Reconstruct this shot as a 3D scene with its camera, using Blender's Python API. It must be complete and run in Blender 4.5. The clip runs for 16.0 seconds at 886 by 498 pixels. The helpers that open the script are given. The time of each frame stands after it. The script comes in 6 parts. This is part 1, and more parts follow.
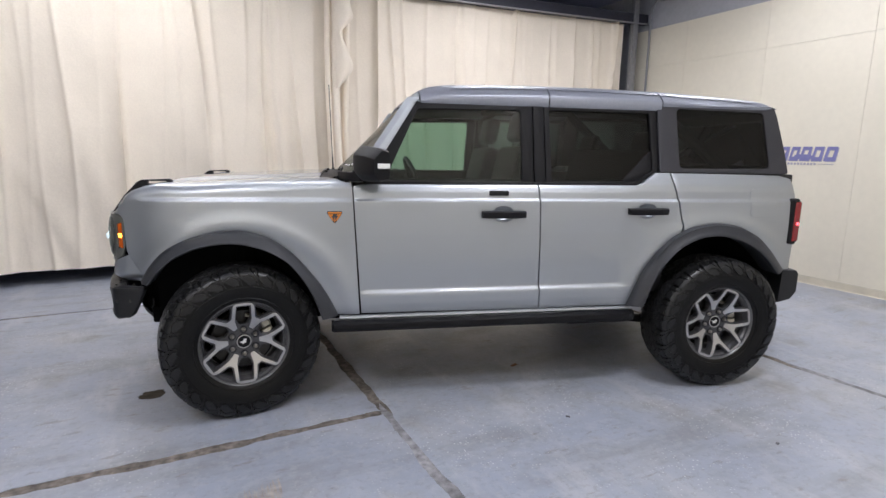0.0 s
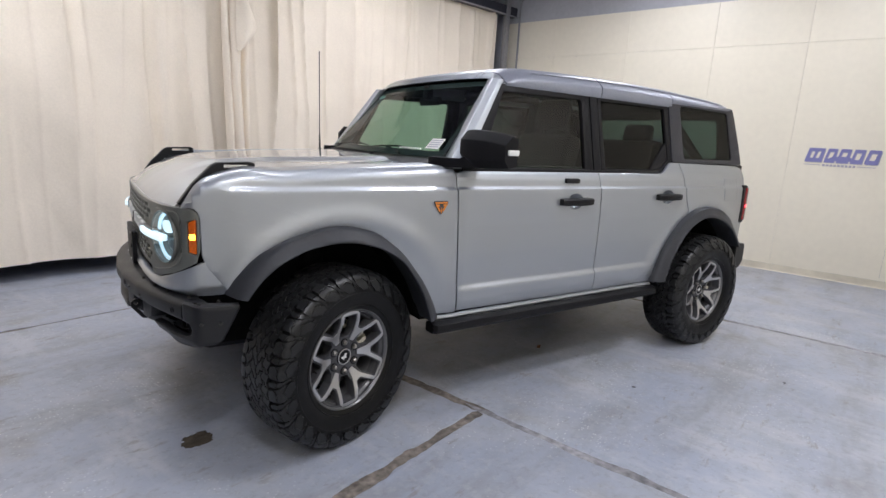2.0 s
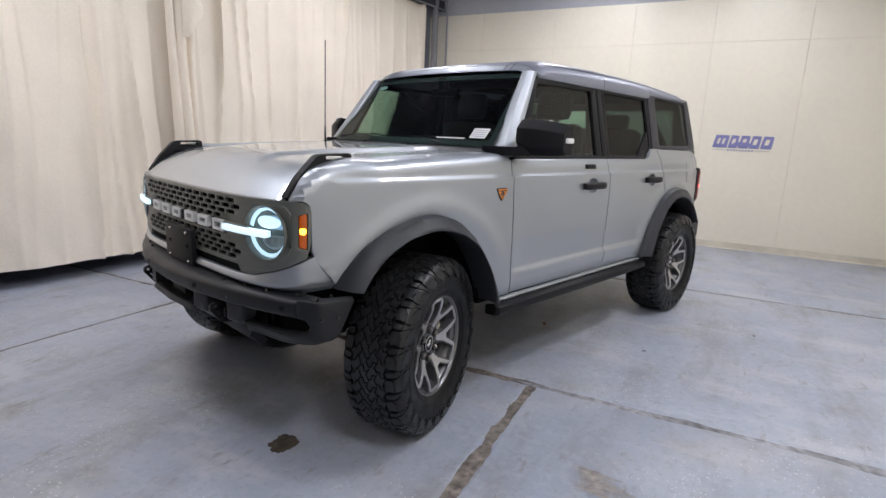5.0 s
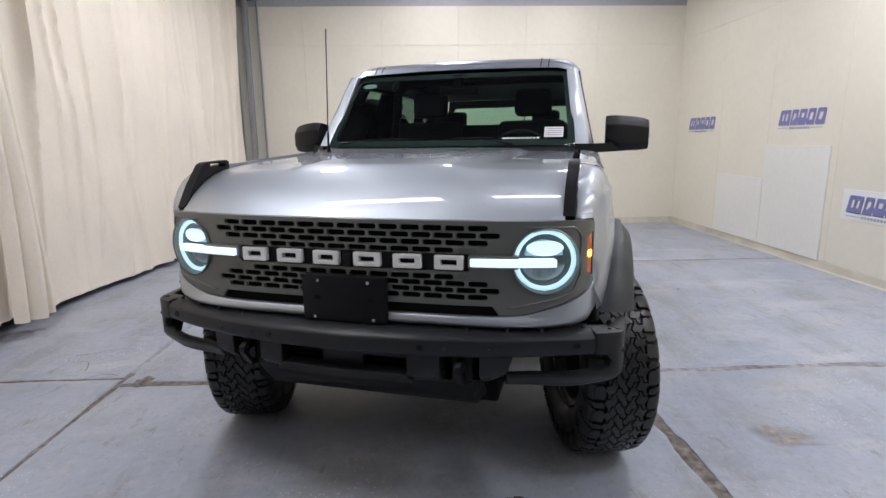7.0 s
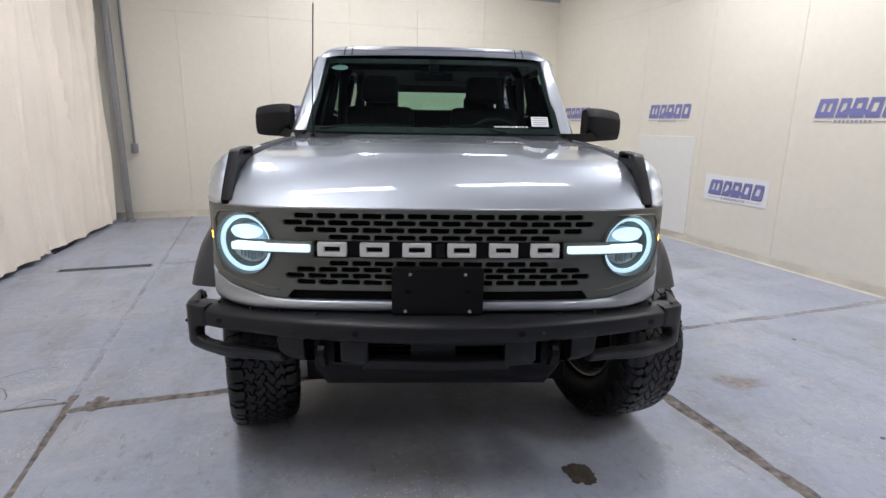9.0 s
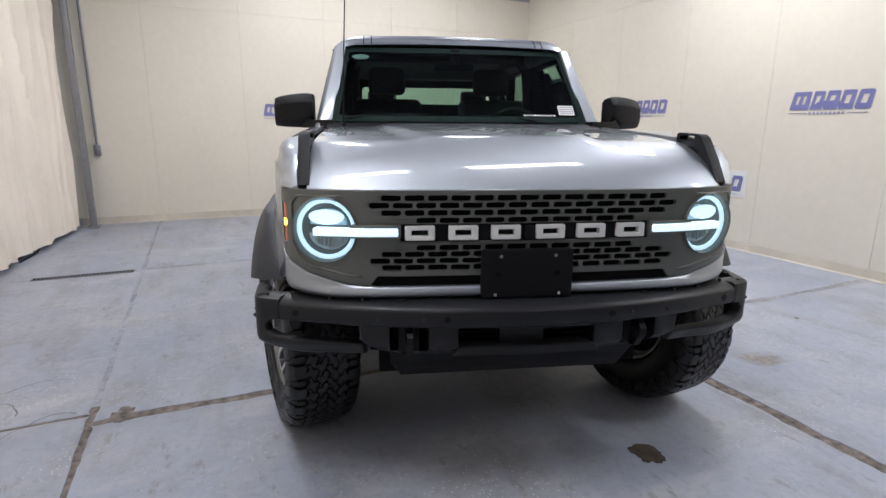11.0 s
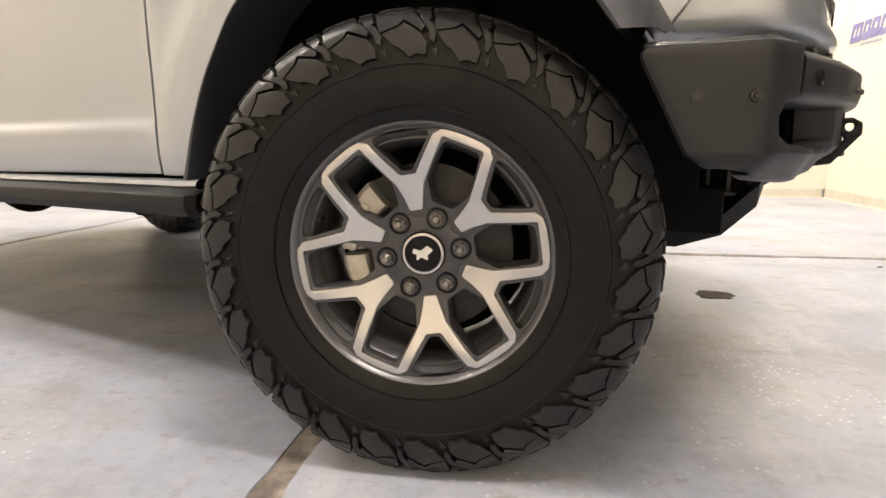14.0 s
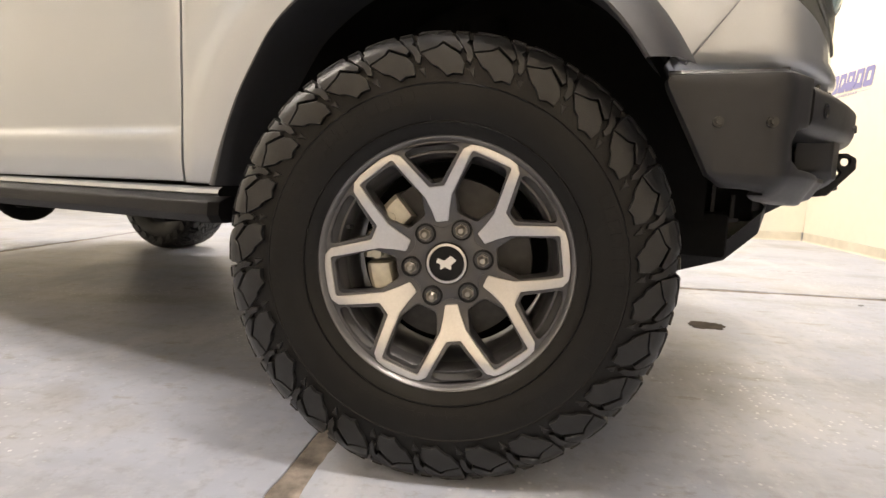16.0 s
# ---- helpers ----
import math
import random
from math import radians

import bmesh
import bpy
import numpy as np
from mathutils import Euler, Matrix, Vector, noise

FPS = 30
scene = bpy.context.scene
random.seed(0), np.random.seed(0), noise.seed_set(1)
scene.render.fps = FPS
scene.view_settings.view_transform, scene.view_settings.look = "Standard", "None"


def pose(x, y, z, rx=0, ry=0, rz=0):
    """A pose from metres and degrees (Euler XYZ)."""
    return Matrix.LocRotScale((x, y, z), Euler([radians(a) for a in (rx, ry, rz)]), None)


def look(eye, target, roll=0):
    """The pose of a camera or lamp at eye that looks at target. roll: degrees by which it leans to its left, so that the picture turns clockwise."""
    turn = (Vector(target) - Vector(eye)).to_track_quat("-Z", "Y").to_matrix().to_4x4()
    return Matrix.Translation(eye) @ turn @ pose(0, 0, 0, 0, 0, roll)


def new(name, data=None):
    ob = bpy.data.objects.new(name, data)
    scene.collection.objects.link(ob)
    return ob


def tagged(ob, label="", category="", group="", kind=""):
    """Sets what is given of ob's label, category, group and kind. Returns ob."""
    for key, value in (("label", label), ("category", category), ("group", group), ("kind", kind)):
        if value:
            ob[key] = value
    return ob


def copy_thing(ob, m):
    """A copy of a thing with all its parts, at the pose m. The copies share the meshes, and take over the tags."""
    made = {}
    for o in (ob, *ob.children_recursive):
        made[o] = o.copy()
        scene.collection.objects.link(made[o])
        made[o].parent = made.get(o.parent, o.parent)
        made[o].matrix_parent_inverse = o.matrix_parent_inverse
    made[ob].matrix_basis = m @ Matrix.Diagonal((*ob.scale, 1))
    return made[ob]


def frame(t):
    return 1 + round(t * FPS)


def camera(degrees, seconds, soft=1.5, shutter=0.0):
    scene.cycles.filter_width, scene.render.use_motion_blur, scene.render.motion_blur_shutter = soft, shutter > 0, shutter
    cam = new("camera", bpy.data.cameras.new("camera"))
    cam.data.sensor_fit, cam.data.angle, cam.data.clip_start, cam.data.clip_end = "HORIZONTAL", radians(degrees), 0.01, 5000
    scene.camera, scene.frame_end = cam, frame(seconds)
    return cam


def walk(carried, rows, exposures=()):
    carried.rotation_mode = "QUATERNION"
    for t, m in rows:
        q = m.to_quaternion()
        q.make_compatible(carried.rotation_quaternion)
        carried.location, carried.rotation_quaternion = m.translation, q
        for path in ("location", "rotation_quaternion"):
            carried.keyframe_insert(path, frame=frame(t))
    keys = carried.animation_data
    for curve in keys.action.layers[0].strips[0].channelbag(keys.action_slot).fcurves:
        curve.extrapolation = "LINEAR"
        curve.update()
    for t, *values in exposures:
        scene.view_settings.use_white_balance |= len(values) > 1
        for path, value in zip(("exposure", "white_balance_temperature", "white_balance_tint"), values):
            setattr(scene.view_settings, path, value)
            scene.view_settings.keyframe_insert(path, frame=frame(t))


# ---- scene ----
from mathutils.geometry import tessellate_polygon

cam = camera(79.3, 16.0)
PATH = [
    (0, (-0.539, -3.868, 1.455), (0.367, -2.12, 1.104), 1.0),
    (0.5, (-0.723, -3.643, 1.416), (0.275, -1.946, 1.064), 1.0),
    (1, (-1.045, -3.302, 1.447), (0.144, -1.738, 1.069), 2.3),
    (1.5, (-1.475, -3.006, 1.464), (-0.089, -1.621, 1.059), 3.2),
    (2, (-1.765, -2.671, 1.433), (-0.237, -1.445, 1.032), 3.2),
    (2.5, (-2.109, -2.434, 1.414), (-0.485, -1.332, 1.027), 2.9),
    (3, (-2.232, -2.238, 1.398), (-0.551, -1.239, 0.981), 2.5),
    (3.5, (-2.316, -2.168, 1.397), (-0.609, -1.226, 0.953), 2.2),
    (4, (-2.346, -2.159, 1.398), (-0.63, -1.233, 0.956), 2.7),
    (4.5, (-2.335, -2.146, 1.396), (-0.618, -1.216, 0.962), 2.8),
    (4.7, (-2.322, -2.109, 1.382), (-0.597, -1.191, 0.956), 2.8),
    (6.8, (-2.525, -0.251, 1.366), (-0.562, -0.201, 0.985), -0.8),
    (7, (-2.468, -0.057, 1.366), (-0.509, -0.131, 0.97), -0.7),
    (7.5, (-2.432, 0.378, 1.39), (-0.502, 0.013, 1.014), 0.2),
    (8, (-2.39, 0.623, 1.395), (-0.5, 0.091, 1.015), 0.6),
    (8.5, (-2.346, 0.725, 1.401), (-0.493, 0.115, 0.96), 0.9),
    (10.8, (-2.261, 1.072, 1.324), (-0.453, 0.331, 0.896), 0.1),
    (11, (-2.134, 1.182, 1.315), (-0.359, 0.375, 0.867), 0.4),
    (11.5, (-1.799, 1.518, 1.296), (-0.18, 0.424, 0.869), 0.2),
    (12, (-1.438, 1.818, 1.257), (-0.013, 0.472, 0.86), -0.8),
    (12.5, (-0.965, 1.938, 1.202), (0.23, 0.381, 0.817), -2.0),
    (13, (-0.492, 1.916, 1.084), (0.365, 0.166, 0.633), -1.7),
    (13.5, (-0.134, 1.777, 0.853), (0.396, -0.097, 0.397), -0.8),
    (14, (0.002, 1.813, 0.622), (0.356, -0.114, 0.222), -0.7),
    (14.5, (0.036, 1.851, 0.587), (0.323, -0.098, 0.244), -0.7),
    (15, (0.046, 1.872, 0.573), (0.32, -0.088, 0.285), -0.2),
    (15.5, (0.048, 1.871, 0.567), (0.315, -0.092, 0.289), 0.1),
    (16, (0.07, 1.871, 0.588), (0.364, -0.087, 0.307), 1.8),
]
# the clip's camera brightens and warms its picture as it nears the wheel
EXPOSURES = [(0.0, 0.0, 6500, 10), (1.5, 0.0, 6500, 10), (3.0, -0.05, 6500, 10), (4.7, -0.05, 6500, 10), (7.0, 0.0, 6500, 10), (12.3, 0.0, 6500, 10), (12.9, 0.21, 6800, 10), (13.4, 0.71, 7500, 10), (13.9, 1.10, 8200, 10), (16.0, 1.06, 8400, 10)]
walk(cam, [(t, look(eye, target, roll)) for t, eye, target, roll in PATH], EXPOSURES)

# ---- light ----
world = bpy.data.worlds.new("world")
scene.world = world
world.use_nodes = True
world.node_tree.nodes["Background"].inputs[0].default_value = (0.9, 0.95, 1.0, 1)
world.node_tree.nodes["Background"].inputs[1].default_value = 0.02

# ceiling lamps: x, y, watts, turn
LAMPS = [(1.5, -3.0, 63, 0), (4.6, -2.3, 27, 0), (4.7, -0.4, 36, 0), (3.0, 1.3, 44, 0), (-2.0, -3.1, 61, 0), (-1.05, 1.7, 40, 0), (-4.4, -1.2, 14, 0), (-0.05, 0.95, 5, 90), (-0.05, -0.85, 6, 90)]
CEILING = 3.95

# ---- materials ----


def shader(name, color, rough=0.5, metal=0.0, grain=0.0, scale=40.0, bump=0.0, bump_scale=200.0, coat=0.0, spec=0.5, stain=0.0, stain_scale=3.0, rough_var=0.0, emit=None, power=0.0, coords="Object"):
    m = bpy.data.materials.new(name)
    m.use_nodes = True
    nt = m.node_tree
    b = nt.nodes["Principled BSDF"]
    b.inputs["Base Color"].default_value = (*color, 1)
    b.inputs["Roughness"].default_value = rough
    b.inputs["Metallic"].default_value = metal
    b.inputs["Specular IOR Level"].default_value = spec
    b.inputs["Coat Weight"].default_value = coat
    b.inputs["Coat Roughness"].default_value = 0.015
    b.inputs["Coat IOR"].default_value = 1.58
    if emit:
        b.inputs["Emission Color"].default_value = (*emit, 1)
        b.inputs["Emission Strength"].default_value = power
    tc = nt.nodes.new("ShaderNodeTexCoord")

    def noise_node(s, detail):
        n = nt.nodes.new("ShaderNodeTexNoise")
        n.inputs["Scale"].default_value = s
        n.inputs["Detail"].default_value = detail
        nt.links.new(tc.outputs[coords], n.inputs["Vector"])
        return n

    col = None
    for amount, s, detail in ((grain, scale, 6), (stain, stain_scale, 5)):
        if amount:
            n = noise_node(s, detail)
            r = nt.nodes.new("ShaderNodeMapRange")
            r.inputs["From Min"].default_value, r.inputs["From Max"].default_value = 0.3, 0.7
            r.inputs["To Min"].default_value, r.inputs["To Max"].default_value = 1 - amount, 1 + amount
            nt.links.new(n.outputs["Fac"], r.inputs["Value"])
            mul = nt.nodes.new("ShaderNodeVectorMath")
            mul.operation = "SCALE"
            if col is None:
                mul.inputs[0].default_value = color
            else:
                nt.links.new(col, mul.inputs[0])
            nt.links.new(r.outputs[0], mul.inputs["Scale"])
            col = mul.outputs[0]
    if col is not None:
        nt.links.new(col, b.inputs["Base Color"])
    if rough_var:
        n = noise_node(stain_scale * 2.3, 6)
        r = nt.nodes.new("ShaderNodeMapRange")
        r.inputs["From Min"].default_value, r.inputs["From Max"].default_value = 0.3, 0.7
        r.inputs["To Min"].default_value, r.inputs["To Max"].default_value = max(rough - rough_var, 0.02), min(rough + rough_var, 1)
        nt.links.new(n.outputs["Fac"], r.inputs["Value"])
        nt.links.new(r.outputs[0], b.inputs["Roughness"])
    if bump:
        n = noise_node(bump_scale, 4)
        bn = nt.nodes.new("ShaderNodeBump")
        bn.inputs["Strength"].default_value = 1.0
        bn.inputs["Distance"].default_value = bump
        nt.links.new(n.outputs["Fac"], bn.inputs["Height"])
        nt.links.new(bn.outputs[0], b.inputs["Normal"])
    return m


def glass_shader(name, tint, gloss=1.0):
    m = bpy.data.materials.new(name)
    m.use_nodes = True
    nt = m.node_tree
    nt.nodes.clear()
    out = nt.nodes.new("ShaderNodeOutputMaterial")
    mix = nt.nodes.new("ShaderNodeMixShader")
    fr = nt.nodes.new("ShaderNodeFresnel")
    fr.inputs["IOR"].default_value = 1.5
    tr = nt.nodes.new("ShaderNodeBsdfTransparent")
    tr.inputs[0].default_value = (*tint, 1)
    gl = nt.nodes.new("ShaderNodeBsdfGlossy")
    gl.inputs["Roughness"].default_value = 0.02
    gl.inputs["Color"].default_value = (gloss, gloss, gloss, 1)
    nt.links.new(fr.outputs[0], mix.inputs[0])
    nt.links.new(tr.outputs[0], mix.inputs[1])
    nt.links.new(gl.outputs[0], mix.inputs[2])
    nt.links.new(mix.outputs[0], out.inputs[0])
    return m


def floor_shader():
    """Grey-blue painted concrete: worn, scuffed, with pale specks and dull stains."""
    m = shader("painted concrete", (0.30, 0.325, 0.36), 0.42)
    nt = m.node_tree
    b = nt.nodes["Principled BSDF"]
    tc = nt.nodes.new("ShaderNodeTexCoord")

    def noise_node(s, detail, rough=0.55):
        n = nt.nodes.new("ShaderNodeTexNoise")
        n.inputs["Scale"].default_value, n.inputs["Detail"].default_value, n.inputs["Roughness"].default_value = s, detail, rough
        nt.links.new(tc.outputs["Object"], n.inputs["Vector"])
        return n.outputs["Fac"]

    def ramp(value, lo, hi, c0, c1):
        r = nt.nodes.new("ShaderNodeMapRange")
        r.interpolation_type = "SMOOTHSTEP"
        for key, v in zip(("From Min", "From Max", "To Min", "To Max"), (lo, hi, c0, c1)):
            r.inputs[key].default_value = v
        nt.links.new(value, r.inputs["Value"])
        return r.outputs[0]

    def mix(fac, a, c):
        x = nt.nodes.new("ShaderNodeMix")
        x.data_type = "RGBA"
        nt.links.new(fac, x.inputs["Factor"])
        if isinstance(a, tuple):
            x.inputs["A"].default_value = (*a, 1)
        else:
            nt.links.new(a, x.inputs["A"])
        x.inputs["B"].default_value = (*c, 1)
        return x.outputs["Result"]

    c = mix(ramp(noise_node(0.9, 6), 0.35, 0.7, 0, 1), (0.322, 0.355, 0.435), (0.375, 0.405, 0.475))
    c = mix(ramp(noise_node(5.0, 6, 0.55), 0.42, 0.85, 0, 0.45), c, (0.24, 0.245, 0.255))
    c = mix(ramp(noise_node(1.7, 7, 0.6), 0.40, 0.85, 0, 0.55), c, (0.46, 0.455, 0.445))
    c = mix(ramp(noise_node(1.9, 6, 0.6), 0.54, 0.74, 0, 0.6), c, (0.26, 0.235, 0.20))
    def streak(sx, sy, turn, s, detail, rough):
        mp = nt.nodes.new("ShaderNodeMapping")
        mp.inputs["Scale"].default_value = (sx, sy, 1)
        mp.inputs["Rotation"].default_value = (0, 0, math.radians(turn))
        nt.links.new(tc.outputs["Object"], mp.inputs["Vector"])
        n = nt.nodes.new("ShaderNodeTexNoise")
        n.inputs["Scale"].default_value, n.inputs["Detail"].default_value, n.inputs["Roughness"].default_value = s, detail, rough
        nt.links.new(mp.outputs[0], n.inputs["Vector"])
        return n.outputs["Fac"]

    # dragged dirt, rubbed pale patches and small crisp scuffs
    c = mix(ramp(streak(0.5, 2.2, 15, 1.5, 8, 0.62), 0.48, 0.68, 0, 0.6), c, (0.24, 0.245, 0.255))
    c = mix(ramp(streak(2.0, 0.7, -10, 1.3, 8, 0.65), 0.52, 0.66, 0, 0.6), c, (0.48, 0.49, 0.52))
    c = mix(ramp(streak(1.0, 3.0, 5, 3.2, 9, 0.70), 0.59, 0.65, 0, 0.6), c, (0.225, 0.205, 0.18))
    c = mix(ramp(noise_node(15.0, 9, 0.66), 0.47, 0.66, 0, 0.34), c, (0.45, 0.46, 0.49))
    c = mix(ramp(noise_node(24.0, 9, 0.70), 0.50, 0.66, 0, 0.36), c, (0.225, 0.222, 0.225))
    vo = nt.nodes.new("ShaderNodeTexVoronoi")
    vo.voronoi_dimensions = "2D"
    vo.inputs["Scale"].default_value = 60.0
    vo.inputs["Randomness"].default_value = 1.0
    nt.links.new(tc.outputs["Object"], vo.inputs["Vector"])
    pick = nt.nodes.new("ShaderNodeSeparateColor")
    nt.links.new(vo.outputs["Color"], pick.inputs[0])
    specks = ramp(vo.outputs["Distance"], 0.30, 0.16, 0, 1)
    few = ramp(pick.outputs[0], 0.80, 0.93, 0, 1)
    both_ = nt.nodes.new("ShaderNodeMath")
    both_.operation = "MULTIPLY"
    nt.links.new(specks, both_.inputs[0])
    nt.links.new(few, both_.inputs[1])
    specks = both_.outputs[0]
    area = ramp(noise_node(1.6, 4, 0.6), 0.44, 0.66, 0.05, 1.0)
    mul = nt.nodes.new("ShaderNodeMath")
    mul.operation = "MULTIPLY"
    nt.links.new(specks, mul.inputs[0])
    nt.links.new(area, mul.inputs[1])
    c = mix(mul.outputs[0], c, (0.66, 0.67, 0.68))
    nt.links.new(c, b.inputs["Base Color"])
    nt.links.new(ramp(noise_node(2.4, 5), 0.3, 0.7, 0.36, 0.50), b.inputs["Roughness"])
    bn = nt.nodes.new("ShaderNodeBump")
    bn.inputs["Strength"].default_value, bn.inputs["Distance"].default_value = 0.3, 0.0012
    nt.links.new(noise_node(9.0, 3, 0.5), bn.inputs["Height"])
    nt.links.new(bn.outputs[0], b.inputs["Normal"])
    return m


M = dict(
    paint=shader("silver metallic paint", (0.425, 0.452, 0.482), 0.47, 0.87, grain=0.05, scale=1100, coat=1.0),
    roof=shader("moulded grey roof skin", (0.25, 0.264, 0.310), 0.38, 0.35, spec=0.5, grain=0.06, scale=80, bump=0.0003, bump_scale=800),
    grille=shader("dark grey satin trim", (0.165, 0.170, 0.155), 0.38, 0.45, grain=0.05, scale=300, bump=0.0002, bump_scale=900),
    flare=shader("grained grey-black plastic", (0.028, 0.030, 0.036), 0.48, 0.0, spec=0.45, grain=0.08, scale=60, bump=0.00025, bump_scale=800),
    black=shader("black plastic", (0.006, 0.006, 0.0075), 0.46, 0.0, spec=0.22, grain=0.1, scale=50, bump=0.0005, bump_scale=600),
    hardtop=shader("moulded grey-black hardtop", (0.032, 0.032, 0.038), 0.48, 0.0, spec=0.4, grain=0.06, scale=80, bump=0.0006, bump_scale=800),
    bumper=shader("black powder coat", (0.0125, 0.013, 0.0150), 0.42, 0.0, spec=0.40, grain=0.08, scale=70, bump=0.00025, bump_scale=600, rough_var=0.06),
    dark=shader("dark underbody", (0.004, 0.004, 0.004), 0.85, grain=0.2, scale=30, spec=0.15),
    rubber=shader("tyre rubber", (0.0042, 0.0041, 0.0040), 0.42, 0.0, spec=0.26, grain=0.2, scale=35, bump=0.0003, bump_scale=350, rough_var=0.12, stain=0.35, stain_scale=7),
    # block faces paler and cooler than the walls: dust, plus lamplight in the colour
    tread=shader("dusty lit tread rubber", (0.0118, 0.0122, 0.0130), 0.36, 0.0, spec=0.42, grain=0.3, scale=45, bump=0.0002, bump_scale=400, stain=0.3, stain_scale=9),
    lip=shader("grey wheel lip paint", (0.17, 0.17, 0.175), 0.32, 0.6, grain=0.05, scale=100),
    machined=shader("machined aluminium", (0.62, 0.61, 0.60), 0.30, 1.0, grain=0.04, scale=200),
    wheel=shader("dark grey wheel paint", (0.085, 0.085, 0.09), 0.34, 0.5, grain=0.05, scale=100),
    steel=shader("dull steel", (0.060, 0.058, 0.056), 0.45, 0.8, grain=0.15, scale=60),
    caliper=shader("bare cast caliper", (0.60, 0.57, 0.48), 0.55, 0.3, grain=0.1, scale=60),
    chrome=shader("bright nut steel", (0.55, 0.54, 0.52), 0.22, 1.0),
    nut=shader("dull plated nut steel", (0.34, 0.32, 0.29), 0.34, 1.0, grain=0.1, scale=90),
    white_letter=shader("white raised lettering", (0.78, 0.78, 0.76), 0.4, grain=0.03),
    lamp_white=shader("lit white lamp", (0.7, 0.8, 0.85), 0.3, emit=(0.66, 0.88, 1.0), power=1.0),
    lamp_ring=shader("lit ring lamp", (0.6, 0.75, 0.85), 0.3, emit=(0.60, 0.85, 1.0), power=0.95),
    lamp_soft=shader("lit projector", (0.25, 0.32, 0.40), 0.2, emit=(0.48, 0.76, 1.0), power=0.36, coat=1.0),
    reflector=shader("headlamp reflector", (0.42, 0.43, 0.43), 0.30, 0.7, grain=0.2, scale=30),
    amber=shader("amber lens", (0.50, 0.095, 0.008), 0.2, coat=0.5, grain=0.3, scale=160, emit=(1.0, 0.16, 0.0), power=0.06),
    amber_lit=shader("lit amber lamp", (1.0, 0.5, 0.05), 0.3, emit=(1.0, 0.42, 0.03), power=9.0),
    red=shader("red lens", (0.22, 0.008, 0.012), 0.15, coat=0.6),
    red_lit=shader("lit red lamp", (1.0, 0.05, 0.05), 0.3, emit=(1.0, 0.06, 0.08), power=6.0),
    orange=shader("orange badge enamel", (0.72, 0.24, 0.03), 0.35, grain=0.04),
    clear=glass_shader("clear lamp cover", (0.95, 0.97, 0.98)),
    glass_front=glass_shader("green tinted glass", (0.44, 0.60, 0.51), 0.8),
    glass_shield=glass_shader("windscreen glass", (0.60, 0.76, 0.68), 0.5),
    glass_dark=glass_shader("privacy glass", (0.11, 0.15, 0.145), 0.5),
    seat=shader("dark seat leather", (0.008, 0.008, 0.0085), 0.6, grain=0.15, scale=50, bump=0.001, bump_scale=120),
    paper=shader("white paper label", (0.80, 0.80, 0.78), 0.6, grain=0.02),
    ink=shader("dark print", (0.06, 0.06, 0.07), 0.6),
    green_tag=shader("green film sticker", (0.10, 0.22, 0.18), 0.5),
    wall=shader("cream wall panel", (0.77, 0.72, 0.60), 0.42, grain=0.02, scale=14, stain=0.035, stain_scale=0.8, bump=0.002, bump_scale=1.6, rough_var=0.08),
    wall_white=shader("off-white board", (0.78, 0.76, 0.70), 0.45, grain=0.02, scale=16, stain=0.02, stain_scale=1.0),
    wall_grey=shader("grey painted block", (0.42, 0.43, 0.46), 0.7, grain=0.05, scale=20, stain=0.06, stain_scale=1.0),
    wall_dim=shader("dark unseen wall paint", (0.13, 0.13, 0.14), 0.7, grain=0.04, scale=20, stain=0.05, stain_scale=1.0),
    skirting=shader("cream vinyl skirting", (0.62, 0.57, 0.46), 0.5, grain=0.05, scale=12, stain=0.12, stain_scale=2.5),
    curtain=shader("cream canvas curtain", (0.89, 0.80, 0.672), 0.85, grain=0.03, scale=60, stain=0.05, stain_scale=1.4, bump=0.002, bump_scale=26),
    ceiling=shader("grey painted ceiling", (0.30, 0.325, 0.44), 0.8, grain=0.1, scale=8),
    beam=shader("dark painted steel", (0.035, 0.036, 0.05), 0.5, 0.3, grain=0.1, scale=20),
    pipe=shader("grey painted conduit", (0.28, 0.28, 0.29), 0.5, 0.4, grain=0.1, scale=30),
    floor=floor_shader(),
    joint=shader("brown joint filler", (0.175, 0.152, 0.132), 0.85, grain=0.55, scale=26, stain=0.45, stain_scale=4, bump=0.004, bump_scale=40),
    mortar=shader("grey joint mortar", (0.265, 0.262, 0.275), 0.8, grain=0.4, scale=22, stain=0.4, stain_scale=3, bump=0.003, bump_scale=40),
    mortar_blue=shader("painted joint mortar", (0.305, 0.32, 0.365), 0.6, grain=0.25, scale=22, stain=0.3, stain_scale=3, bump=0.002, bump_scale=40),
    joint_grey=shader("grey joint filler", (0.16, 0.16, 0.17), 0.85, grain=0.3, scale=30),
    stain=shader("dark oil stain", (0.070, 0.058, 0.045), 0.85, spec=0.15, grain=0.4, scale=25),
    smear=shader("rusty smear", (0.36, 0.325, 0.30), 0.5, grain=0.3, scale=30),
    sign_blue=shader("violet-blue vinyl", (0.20, 0.20, 0.42), 0.45, grain=0.05, scale=60),
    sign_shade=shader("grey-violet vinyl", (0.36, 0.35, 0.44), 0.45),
    led=shader("lit ceiling panel", (0.9, 0.9, 0.9), 0.4, emit=(0.95, 0.97, 1.0), power=9.0),
    frame_white=shader("white enamel frame", (0.7, 0.7, 0.7), 0.4),
    rust=shader("brown leaf scrap", (0.22, 0.10, 0.04), 0.8, grain=0.3),
)

# ---- mesh helpers ----


